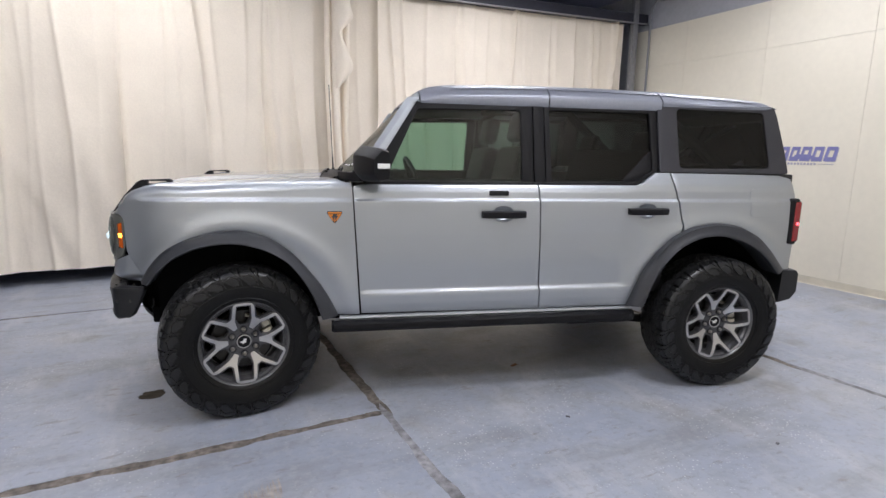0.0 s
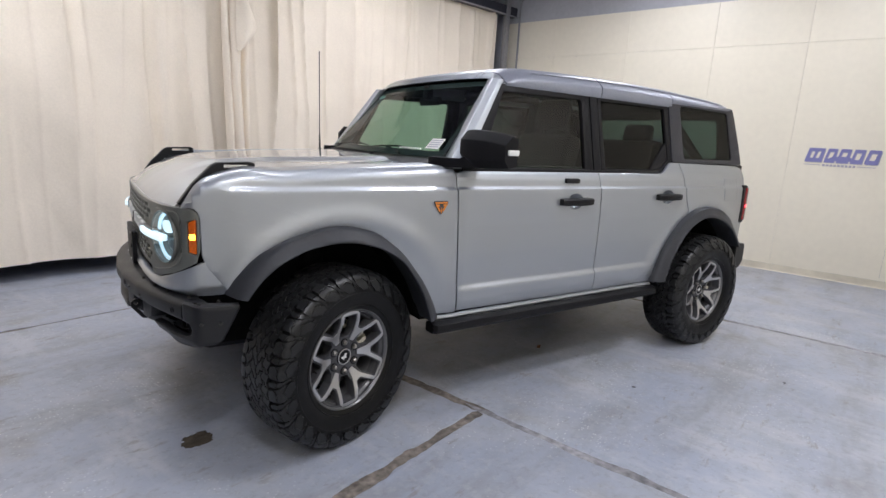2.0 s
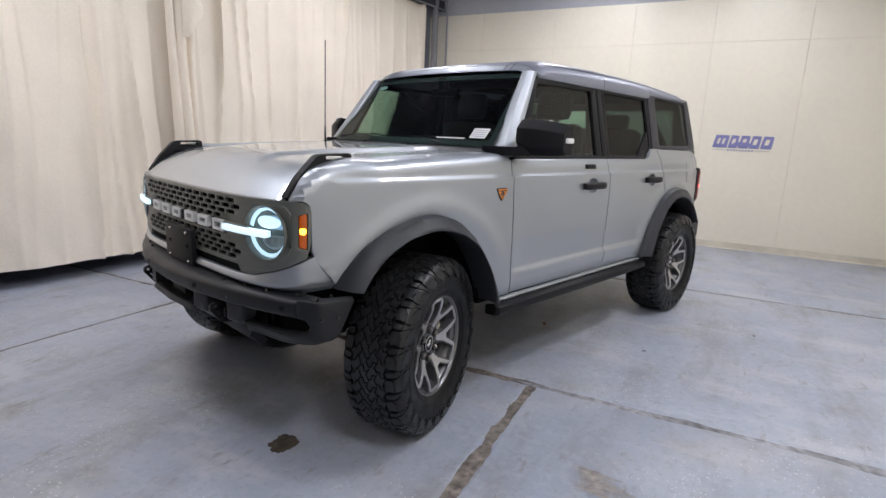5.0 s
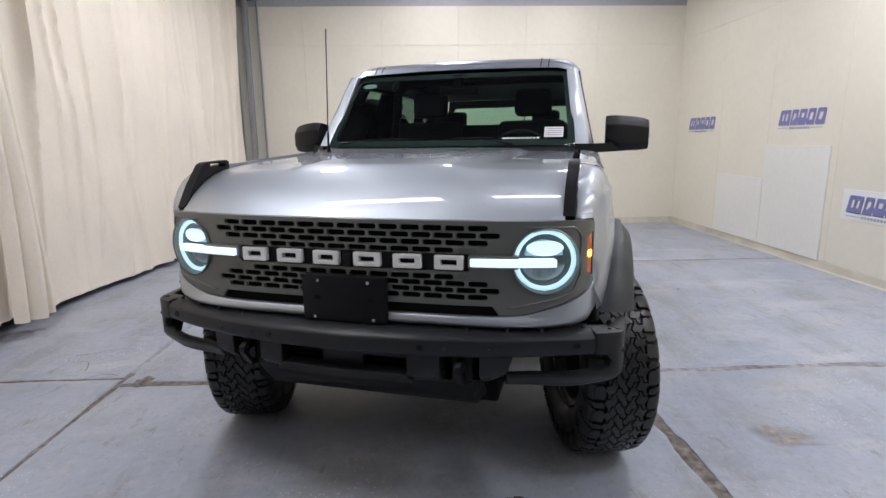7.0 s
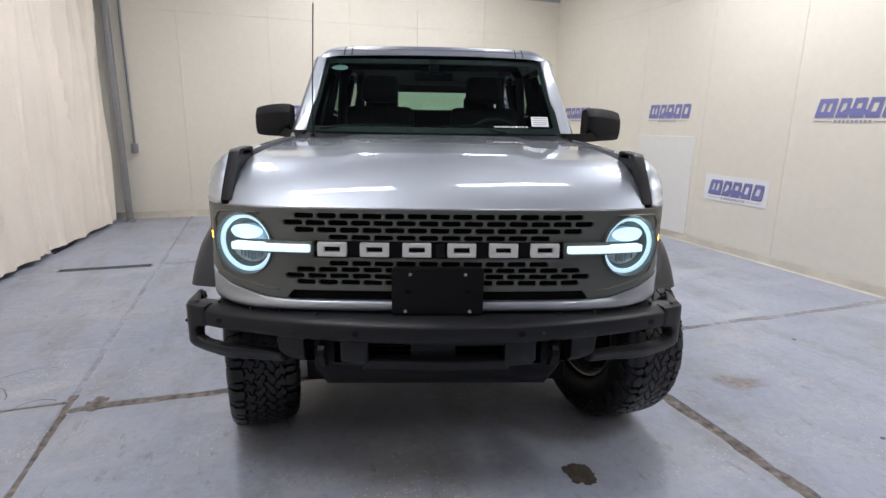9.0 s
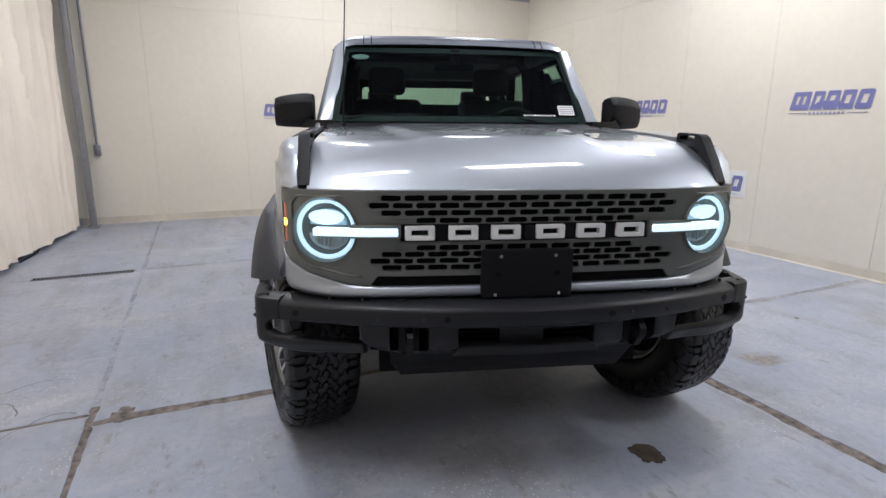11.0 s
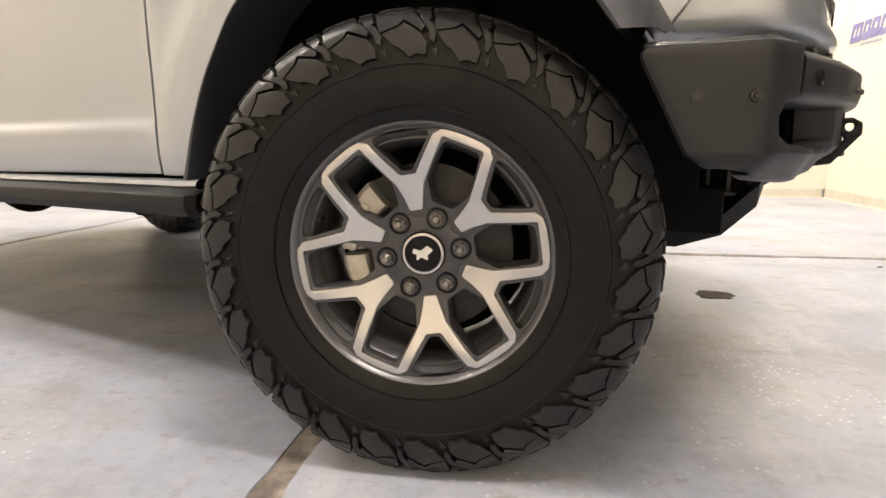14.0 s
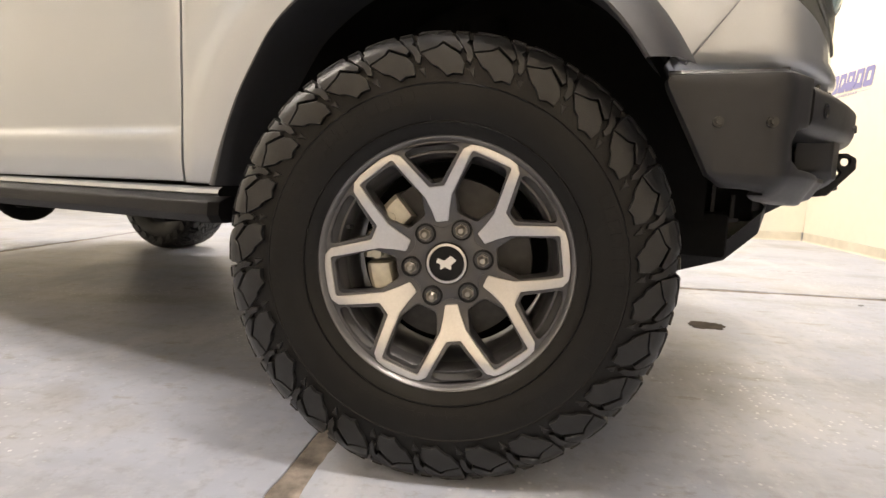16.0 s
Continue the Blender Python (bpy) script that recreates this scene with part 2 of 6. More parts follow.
def link(name, bm, material, parent=None, label="", angle=35):
    me = bpy.data.meshes.new(name)
    bm.normal_update()
    bm.to_mesh(me)
    bm.free()
    for mm in material if isinstance(material, (list, tuple)) else (material,):
        me.materials.append(mm)
    me.polygons.foreach_set("use_smooth", [True] * len(me.polygons))
    me.set_sharp_from_angle(angle=radians(angle))
    ob = new(name, me)
    if parent is not None:
        ob.parent = parent
    return tagged(ob, label)


def part(name, bm, material, parent, label="", angle=35):
    return link(name, bm, material, parent, label, angle)


def mirrored(bm):
    c = bm.copy()
    for v in c.verts:
        v.co.y = -v.co.y
    bmesh.ops.reverse_faces(c, faces=c.faces)
    return c


def both(name, bm, material, parent, label="", angle=35):
    """The part as built, and its mirror image on the other flank."""
    c = mirrored(bm)
    return part(name, bm, material, parent, label, angle), part(name, c, material, parent, label, angle)


def box(bm, lo, hi, bevel=0.0, seg=2):
    r = bmesh.ops.create_cube(bm, size=1)
    vs = r["verts"]
    for v in vs:
        v.co = Vector([lo[i] + (v.co[i] + 0.5) * (hi[i] - lo[i]) for i in range(3)])
    if bevel:
        es = list({e for v in vs for e in v.link_edges})
        bmesh.ops.bevel(bm, geom=es, offset=bevel, segments=seg, affect="EDGES", profile=0.5)
    return bm


def boxed(lo, hi, bevel=0.0, seg=2):
    return box(bmesh.new(), lo, hi, bevel, seg)


def moved(bm, m):
    bmesh.ops.transform(bm, matrix=m, verts=bm.verts)
    return bm


def cyl(bm, p0, p1, r0, r1=None, seg=16, caps=True):
    p0, p1 = Vector(p0), Vector(p1)
    r1 = r0 if r1 is None else r1
    d = p1 - p0
    m = Matrix.Translation((p0 + p1) / 2) @ d.to_track_quat("Z", "Y").to_matrix().to_4x4()
    bmesh.ops.create_cone(bm, cap_ends=caps, segments=seg, radius1=r0, radius2=r1, depth=d.length, matrix=m)
    return bm


def tube(points, r, seg=8, closed=False):
    """A round bar swept along points."""
    bm = bmesh.new()
    pts = [Vector(p) for p in points]
    n = len(pts)
    rings = []
    up = Vector((0, 0, 1))
    for i, p in enumerate(pts):
        a = pts[(i - 1) % n] if closed or i else p
        b = pts[(i + 1) % n] if closed or i < n - 1 else p
        d = (b - a).normalized()
        side = d.cross(up)
        if side.length < 1e-3:
            side = d.cross(Vector((0, 1, 0)))
        side.normalize()
        top = side.cross(d)
        rings.append([bm.verts.new(p + r * (math.cos(2 * math.pi * k / seg) * side + math.sin(2 * math.pi * k / seg) * top)) for k in range(seg)])
    for i in range(n if closed else n - 1):
        a, b = rings[i], rings[(i + 1) % n]
        for k in range(seg):
            bm.faces.new((a[k], a[(k + 1) % seg], b[(k + 1) % seg], b[k]))
    if not closed:
        bm.faces.new(rings[0][::-1])
        bm.faces.new(rings[-1])
    bmesh.ops.recalc_face_normals(bm, faces=bm.faces)
    return bm


def loft(sections, closed=False, caps=True):
    """A skin over rows of points, all of one length; closed: each row is a ring."""
    bm = bmesh.new()
    rows = [[bm.verts.new(p) for p in s] for s in sections]
    k = len(rows[0])
    for a, b in zip(rows, rows[1:]):
        for i in range(k if closed else k - 1):
            j = (i + 1) % k
            bm.faces.new((a[i], a[j], b[j], b[i]))
    if closed and caps:
        bm.faces.new(rows[0][::-1])
        bm.faces.new(rows[-1])
    bmesh.ops.recalc_face_normals(bm, faces=bm.faces)
    return bm


def rounded(points, r, seg=4):
    """A polygon with its corners rounded off."""
    out = []
    n = len(points)
    for i in range(n):
        p, a, b = (Vector(points[j % n][:2]) for j in (i, i - 1, i + 1))
        da, db = (a - p), (b - p)
        rr = r[i] if isinstance(r, (list, tuple)) else r
        ang = da.angle(db)
        t = min(rr / max(math.tan(ang / 2), 1e-3), da.length * 0.49, db.length * 0.49)
        if t < 1e-5:
            out.append((p.x, p.y))
            continue
        s, e = p + da.normalized() * t, p + db.normalized() * t
        for k in range(seg + 1):
            f = k / seg
            q = (1 - f) ** 2 * s + 2 * f * (1 - f) * p + f * f * e
            out.append((q.x, q.y))
    return out


def rect(a0, b0, a1, b1, r=0.0, seg=4):
    pts = [(a0, b0), (a1, b0), (a1, b1), (a0, b1)]
    return rounded(pts, r, seg) if r else pts


def circle(r, n=32, c=(0, 0), start=0.0):
    return [(c[0] + r * math.cos(start + 2 * math.pi * i / n), c[1] + r * math.sin(start + 2 * math.pi * i / n)) for i in range(n)]


def plate(outer, holes=(), depth=0.01, place=None, cuts=(0, 0), bevel=0.0, back=False):
    """A flat piece cut from an outline with holes, given depth and a chamfer, finely cut and then bent by place(a, b, d)."""
    loops = [[Vector((a, b, 0)) for a, b in lp] for lp in (outer, *holes)]
    flat = [p for lp in loops for p in lp]
    bm = bmesh.new()
    vs = [bm.verts.new(p) for p in flat]
    for t in tessellate_polygon(loops):
        p, q, s = (flat[i] for i in t)
        area = (q - p).cross(s - p).z
        if abs(area) < 1e-12:
            continue
        try:
            bm.faces.new([vs[i] for i in (t if area > 0 else t[::-1])])
        except ValueError:
            pass
    front = list(bm.faces)
    border = [e for e in bm.edges if len(e.link_faces) == 1]
    if back:
        dup = bmesh.ops.duplicate(bm, geom=front)
        fs = [g for g in dup["geom"] if isinstance(g, bmesh.types.BMFace)]
        bvs = {v for f in fs for v in f.verts}
        for v in bvs:
            v.co.z -= depth
        bmesh.ops.reverse_faces(bm, faces=fs)
    if depth:
        ext = bmesh.ops.extrude_edge_only(bm, edges=border)
        for g in ext["geom"]:
            if isinstance(g, bmesh.types.BMVert):
                g.co.z -= depth
        for f in bm.faces:
            if f not in front:
                f.material_index = 0
        if back:
            bmesh.ops.remove_doubles(bm, verts=bm.verts, dist=1e-6)
            border = [e for e in bm.edges if e.is_valid and all(abs(v.co.z) < 1e-9 for v in e.verts) and any(abs(f.normal.z) < 0.5 for f in e.link_faces) and any(abs(f.normal.z) > 0.5 for f in e.link_faces)]
    bm.normal_update()
    if bevel and depth:
        border = [e for e in border if e.is_valid]
        bmesh.ops.bevel(bm, geom=border, offset=bevel, segments=2, affect="EDGES", profile=0.5)
    for axis, step in enumerate(cuts):
        if step:
            vals = [v.co[axis] for v in bm.verts]
            lo, hi = min(vals), max(vals)
            k = math.floor(lo / step) + 1
            no = Vector((1, 0, 0)) if axis == 0 else Vector((0, 1, 0))
            while k * step < hi:
                bmesh.ops.bisect_plane(bm, geom=bm.verts[:] + bm.edges[:] + bm.faces[:], dist=1e-6, plane_co=no * (k * step), plane_no=no)
                k += 1
    if place:
        for v in bm.verts:
            v.co = Vector(place(*v.co))
    bmesh.ops.recalc_face_normals(bm, faces=bm.faces) if place else None
    return bm


def lathe(profile, n=64, axis="y"):
    """A turned body: rows of (radius, height along the axis)."""
    bm = bmesh.new()
    rows = []
    for r, h in profile:
        if r < 1e-6:
            rows.append([bm.verts.new((0, h, 0))])
        else:
            rows.append([bm.verts.new((r * math.cos(2 * math.pi * k / n), h, r * math.sin(2 * math.pi * k / n))) for k in range(n)])
    for a, b in zip(rows, rows[1:]):
        for k in range(n):
            j = (k + 1) % n
            f = []
            for v in (a[k % len(a)], a[j % len(a)], b[j % len(b)], b[k % len(b)]):
                if v not in f:
                    f.append(v)
            if len(f) > 2:
                bm.faces.new(f)
    bmesh.ops.recalc_face_normals(bm, faces=bm.faces)
    return bm


def curve_at(xs, ys, soft=0.0):
    """A smoothed broken line as a function."""
    xs, ys = np.array(xs, float), np.array(ys, float)
    if not soft:
        return lambda x: float(np.interp(x, xs, ys))
    gx = np.linspace(xs[0], xs[-1], 600)
    gy = np.interp(gx, xs, ys)
    step = gx[1] - gx[0]
    k = max(int(3 * soft / step), 1)
    w = np.exp(-0.5 * (np.arange(-k, k + 1) * step / soft) ** 2)
    pad = np.concatenate([2 * gy[0] - gy[k:0:-1], gy, 2 * gy[-1] - gy[-2:-k - 2:-1]])
    gs = np.convolve(pad, w / w.sum(), "valid")
    return lambda x: float(np.interp(x, gx, gs))


def smooth(a, b, x):
    t = min(max((x - a) / (b - a), 0.0), 1.0)
    return t * t * (3 - 2 * t)


# ---- room ----
X0, X1, Y0, CURTAIN_Y, Y1 = -6.5, 6.21, -4.2, 2.88, 3.9
RETURN_X, RETURN_Y = -2.82, -2.45


def structure(name, bm, material, label, parent=None):
    ob = link(name, bm, material, parent, label)
    return tagged(ob, kind="structure") if parent is None else ob


def build_walls():
    back = structure("wall_east", boxed((X1 + 0.012, Y0 - 0.2, 0), (X1 + 0.2, Y1, CEILING)), M["wall_grey"], "painted block wall clad with smooth cream panels")
    side = structure("wall_south", boxed((X0, Y0 - 0.2, 0), (X1 + 0.012, Y0 - 0.012, CEILING)), M["wall_grey"], "painted block wall clad with smooth cream panels")
    # west wall is out of view; its dark colour cuts bounced light on the nose
    structure("wall_west", boxed((X0 - 0.2, Y0 - 0.2, 0), (X0, Y1 + 0.2, CEILING)), M["wall_dim"], "plain unseen wall, kept dark to cut bounced light")
    structure("wall_north", boxed((X0, Y1, 0), (X1 + 0.2, Y1 + 0.2, CEILING)), M["ceiling"], "dark wall behind the curtain")
    ys = [2.70, 1.70, 0.51, -0.66, -1.71, -2.83, Y0]
    xs = [X0, -5.4, -4.2, -3.05, -1.80, -0.62, 0.50, 1.66, 2.77, 3.89, 4.95, X1]
    g = 0.0010
    for a, b in zip(ys, ys[1:]):
        for z0, z1 in ((0.09, 2.81), (2.81, 3.375)):
            m = boxed((X1 - 0.004, b + g, z0 + g), (X1 + 0.010, a - g, z1 - g), 0.0015, 1)
            structure("panel", m, M["wall"], "", back)
    for a, b in zip(xs, xs[1:]):
        for z0, z1 in ((0.09, 2.87), (2.87, 3.70)):
            m = boxed((a + g, Y0 - 0.010, z0 + g), (b - g, Y0 + 0.004, z1 - g), 0.0015, 1)
            structure("panel", m, M["wall"], "", side)
    for (x0, x1, z) in ((2.855, 3.887, 1.275), (3.893, 4.895, 0.88)):
        structure("panel", boxed((x0, Y0 + 0.006, 0.092), (x1, Y0 + 0.018, z), 0.002, 1), M["wall_white"], "off-white patch board", side)
    # the short return wall at the corner, up to the wide doorway behind the path
    west = structure("wall_return", boxed((RETURN_X - 0.16, Y0 - 0.012, 0), (RETURN_X - 0.012, RETURN_Y, CEILING)), M["wall_grey"], "short return wall clad with smooth cream panels")
    for z0, z1 in ((0.09, 2.87), (2.87, 3.70)):
        structure("panel", boxed((RETURN_X - 0.010, Y0 + 0.006, z0 + g), (RETURN_X + 0.004, RETURN_Y - 0.004, z1 - g), 0.0015, 1), M["wall"], "", west)
    sk = [(0.0, 0.0), (0.018, 0.0), (0.007, 0.012), (0.004, 0.085), (0.0, 0.09)]
    bm = loft([[(X1 - 0.002 - d, y, z) for d, z in sk] for y in (2.64, Y0)])
    tagged(link("baseboard", bm, M["skirting"], None, "cream vinyl skirting strip along the back wall"), kind="structure")
    bm = loft([[(x, Y0 + 0.002 + d, z) for d, z in sk] for x in (RETURN_X + 0.02, X1 - 0.02)])
    tagged(link("baseboard", bm, M["skirting"], None, "cream vinyl skirting strip along the side wall"), kind="structure")
    bm = loft([[(RETURN_X + 0.002 + d, y, z) for d, z in sk] for y in (Y0 + 0.02, RETURN_Y)])
    tagged(link("baseboard", bm, M["skirting"], None, "cream vinyl skirting strip along the return wall"), kind="structure")


def build_ceiling():
    bm = boxed((X0 - 0.2, Y0 - 0.2, CEILING), (X1 + 0.2, Y1 + 0.2, CEILING + 0.15))
    for x in (-5, -3.4, -1.8, -0.2, 1.4, 3.0, 4.6):
        box(bm, (x, Y0, CEILING - 0.10), (x + 0.06, Y1, CEILING + 0.01))
    structure("ceiling", bm, M["ceiling"], "grey painted ceiling deck with shallow ribs")


def edge_line(p, q, rough, seed, step=0.025):
    """The worn edge of a slab from p to q."""
    p, q = Vector(p), Vector(q)
    n = max(int((q - p).length / step), 1)
    d = (q - p).normalized()
    side = Vector((-d.y, d.x))
    out = []
    for i in range(n):
        c = p + (q - p) * i / n
        f = 1.9 * noise.noise(Vector((c.x * 1.6, c.y * 1.6, seed))) + 1.1 * noise.noise(Vector((c.x * 7, c.y * 7, seed + 5))) + 0.5 * noise.noise(Vector((c.x * 23, c.y * 23, seed + 9)))
        f = max(f, -0.45)
        out.append(tuple(c + side * (0.5 + f) * rough * (0 if i == 0 else 1)))
    return out


def build_floor():
    base = structure("floor", boxed((X0 - 0.2, Y0 - 0.2, -0.2), (X1 + 0.2, Y1 + 0.2, -0.0035)), M["joint"], "grey-blue painted concrete floor, scuffed and stained, with cracked brown joints")
    # wide worn joints along x = 0.48 and along y = -1.2 before it, a thin saw joint along y = 1.76
    w, t = 0.020, 0.010
    cells = [
        ((X0, Y0), (0.49, -1.2), (0, w, w, 0)),
        ((X0, -1.2), (0.49, 1.73), (w, w, t, 0)),
        ((0.49, Y0), (3.39, 1.73), (0, w * 0.9, t, w * 0.8)),
        ((3.39, Y0), (X1, 1.73), (0, 0, t, w * 0.8)),
        ((X0, 1.73), (0.58, Y1), (t, t, 0, 0)),
        ((0.58, 1.73), (3.34, Y1), (t, t, 0, t)),
        ((3.34, 1.73), (X1, Y1), (t, 0, 0, t)),
    ]
    for i, ((ax, ay), (bx, by), e) in enumerate(cells):
        s, r, n, l = e
        pts = edge_line((ax + l, ay + s), (bx - r, ay + s), s * 0.9, i + 0.1) + edge_line((bx - r, ay + s), (bx - r, by - n), r * 0.9, i + 0.3)
        pts += edge_line((bx - r, by - n), (ax + l, by - n), n * 0.9, i + 0.5) + edge_line((ax + l, by - n), (ax + l, ay + s), l * 0.9, i + 0.7)
        bm = plate(pts, (), 0.03, None, (0.8, 0.8), 0.0025)
        structure("slab", bm, M["floor"], "", base)
    # the joints are filled with pale grey mortar towards the south wall
    for x, top in ((0.49, -1.30), (3.39, -1.95)):
        west, east = edge_line((x - 0.05, Y0), (x - 0.05, top), 0.010, x), edge_line((x + 0.05, top), (x + 0.05, Y0), 0.010, x + 3)
        structure("mortar", plate(west + [(x - 0.012, top + 0.16), (x + 0.006, top + 0.22), (x + 0.016, top + 0.10)] + east, (), 0.002, lambda a, b, d: (a, b, d - 0.0012)), M["mortar"], "", base)
    # and nearly painted over on the curtain's side of the car
    for lo, hi, z in (((3.30, 0.30), (3.44, Y1), -0.0012), ((0.66, 1.69), (X1, 1.77), -0.0017)):
        structure("mortar", boxed((*lo, z - 0.003), (*hi, z)), M["mortar_blue"], "", base)


curtain_line = curve_at([X0, 0.7, 2.0, 2.8, 3.9, 4.7, 5.8, 6.3], [2.99, 2.98, 2.94, 2.89, 2.77, 2.67, 2.53, 2.47], 0.2)


def build_curtain():
    """Heavy canvas sheets hung from a rail, with broad folds, dragged pleats and a loose turned-back edge."""
    def pleats(x0, x1, seed):
        """Hanging folds: place, slant, breadth, depth and how the depth swells on the way down."""
        rnd = random.Random(seed)
        out, x = [], x0 - 0.1
        while x < x1 + 0.1:
            out.append((x, rnd.uniform(-0.05, 0.05), rnd.uniform(0.035, 0.10), rnd.uniform(0.02, 0.13) * rnd.choice((0.5, 1, 1)), rnd.uniform(0, 6.3), rnd.choice((-1, 1))))
            x += rnd.uniform(0.07, 0.30)
        return out

    def fold(x, z, folds, seed):
        y = 0.0
        for xc, slant, w, deep, phase, turn in folds:
            if abs(x - xc) > 0.7:
                continue
            u = turn * (x - xc - slant * (z - 1.8) - 0.03 * math.sin(z * 1.7 + phase)) / w
            k = deep * (0.6 + 0.4 * math.sin(z * 1.1 + phase))
            y -= k * (math.exp(-2.6 * u) if u > 0 else math.exp(0.9 * u))
        low = 1 - z / 3.5
        # slack swags that hang across the folds
        s = noise.noise(Vector((x * 1.3 + 0.4 * z, z * 0.6, seed + 7)))
        y += 0.05 * s * (0.3 + low)
        y -= 0.04 * max(noise.noise(Vector((x * 3.4 + 1.4 * z, z * 0.9, seed + 11))) - 0.1, 0) * (0.3 + low)
        return y + 0.03

    def sheet(x0, x1, seed, off, label, top=3.47):
        nx, nz = int((x1 - x0) / 0.014), 60
        folds = pleats(x0, x1, int(seed))
        rows = []
        for k in range(nz + 1):
            row = []
            for i in range(nx + 1):
                x = x0 + (x1 - x0) * i / nx
                zb = 0.055 + 0.10 * smooth(2.6, 0.4, x) + 0.018 * noise.noise(Vector((x * 1.5, 0, seed)))
                z = zb + (top + 0.04 * noise.noise(Vector((x * 2.9, 3, seed))) - zb) * k / nz
                row.append((x, curtain_line(x) + off + fold(x, z, folds, seed), z))
            rows.append(row)
        bm = loft(rows)
        ext = bmesh.ops.extrude_face_region(bm, geom=bm.faces[:])
        for g in ext["geom"]:
            if isinstance(g, bmesh.types.BMVert):
                g.co.y += 0.004
        bmesh.ops.recalc_face_normals(bm, faces=bm.faces)
        ob = link("curtain", bm, M["curtain"], None, label, 80)
        return tagged(ob, category="curtain", group="hanging canvas curtains")

    sheet(X0 + 0.02, 1.42, 2.0, 0.0, "cream canvas curtain with deep folds, hanging just clear of the floor")
    last = sheet(1.36, 5.86, 9.0, 0.05, "cream canvas curtain with a loose turned-back edge near its top")
    # the turned-back edge: a band that falls forward in two soft loops
    rows = []
    reach = curve_at([2.22, 2.48, 2.56, 2.88, 3.10, 3.17, 3.47], [0.02, 0.20, 0.21, 0.05, 0.22, 0.20, 0.12], 0.02)
    for k in range(60):
        f = k / 59
        z = 2.22 + 1.25 * f
        w = max(reach(z), 0.01)
        rows.append([(1.39 + w * u, curtain_line(1.4) - 0.19 - 0.07 * math.sin(u * math.pi * 0.8), z - 0.22 * w * u) for u in [i / 11 for i in range(12)]])
    part("flap", loft(rows), M["curtain"], last, "turned-back canvas edge", 80)
    for x0, r in ((1.33, 0.035), (1.42, 0.055), (1.54, 0.04)):
        rows = []
        for k in range(40):
            z = 0.12 + 3.34 * k / 39
            rows.append([(x0 + r * math.cos(a) + 0.014 * math.sin(z * 2.1 + x0 * 9), curtain_line(x0) - 0.09 + 2.0 * r * math.sin(a) * (1 + 0.4 * math.sin(z * 1.3 + x0 * 5)), z) for a in [math.pi + math.pi * i / 8 for i in range(9)]])
        part("pleat", loft(rows), M["curtain"], last, "", 80)
    rail = loft([[(x, curtain_line(x) + d, z) for d, z in ((-0.05, 3.455), (0.06, 3.455), (0.06, 3.60), (-0.05, 3.60))] for x in np.linspace(X0, 6.2, 24)], True)
    lip = loft([[(x, curtain_line(x) + d, z) for d, z in ((-0.085, 3.448), (-0.05, 3.448), (-0.05, 3.462), (-0.085, 3.462))] for x in np.linspace(X0, 6.2, 24)], True)
    ob = tagged(link("curtain_rail", rail, M["beam"], None, "dark steel rail beam that carries the canvas curtains"), category="rail")
    part("lip", lip, M["pipe"], ob)


def build_fixtures():
    bm = boxed((5.93, 2.45, 0), (5.955, 2.52, CEILING), 0.004)
    box(bm, (5.955, 2.45, 0), (6.03, 2.465, CEILING), 0.004)
    box(bm, (5.955, 2.505, 0), (6.03, 2.52, CEILING), 0.004)
    column = tagged(link("column", bm, M["pipe"], None, "slim grey steel column at the end of the curtain"), category="column")
    part("flange", boxed((5.90, 2.42, 0), (6.06, 2.54, 0.02), 0.003), M["pipe"], column)
    bm = bmesh.new()
    cyl(bm, (6.175, 2.36, 1.02), (6.175, 2.36, 3.62), 0.015)
    pipe = tagged(link("conduit", bm, M["pipe"], None, "grey conduit running down the cream wall to a switch box"), category="pipe")
    part("switch_box", boxed((6.145, 2.325, 0.92), (6.207, 2.40, 1.05), 0.006), M["pipe"], pipe)
    part("elbow", tube([(6.175, 2.36, 3.62), (6.175, 2.34, 3.70), (6.175, 2.28, 3.76), (6.175, 2.2, 3.80), (6.175, 1.7, 3.82)], 0.014), M["pipe"], pipe)
    part("junction_box", boxed((6.12, 1.98, 3.74), (6.21, 2.20, 3.86), 0.008), M["pipe"], pipe)
    bm = tube([(6.20, -4.02, 3.66), (3.0, -4.02, 3.68), (-2.0, -4.02, 3.70)], 0.03, 12)
    pipe = tagged(link("pipe", bm, M["pipe"], None, "grey pipe below the ceiling along the side wall"), category="pipe")
    for x in (5.6, 3.4, 1.2, -1.0):
        part("pipe_clip", boxed((x, Y0 - 0.002, 3.66), (x + 0.03, -3.985, 3.70)), M["pipe"], pipe)
    # floor drain
    bm = boxed((3.30, 1.80, -0.01), (3.40, 2.58, 0.003), 0.002)
    drain = tagged(link("floor_drain", bm, M["joint_grey"], None, "narrow slotted steel drain set in the floor"), category="drain")
    for i in range(26):
        part("slot", boxed((3.315, 1.815 + i * 0.0293, 0.0028), (3.385, 1.829 + i * 0.0293, 0.0045)), M["dark"], drain)
    tagged(link("cable", tube([(4.1, 2.83, 0.008), (4.5, 2.78, 0.008), (4.9, 2.84, 0.008), (5.3, 2.80, 0.008), (5.9, 2.9, 0.008)], 0.008), M["black"], None, "black cable lying on the floor below the curtain"), category="cable")


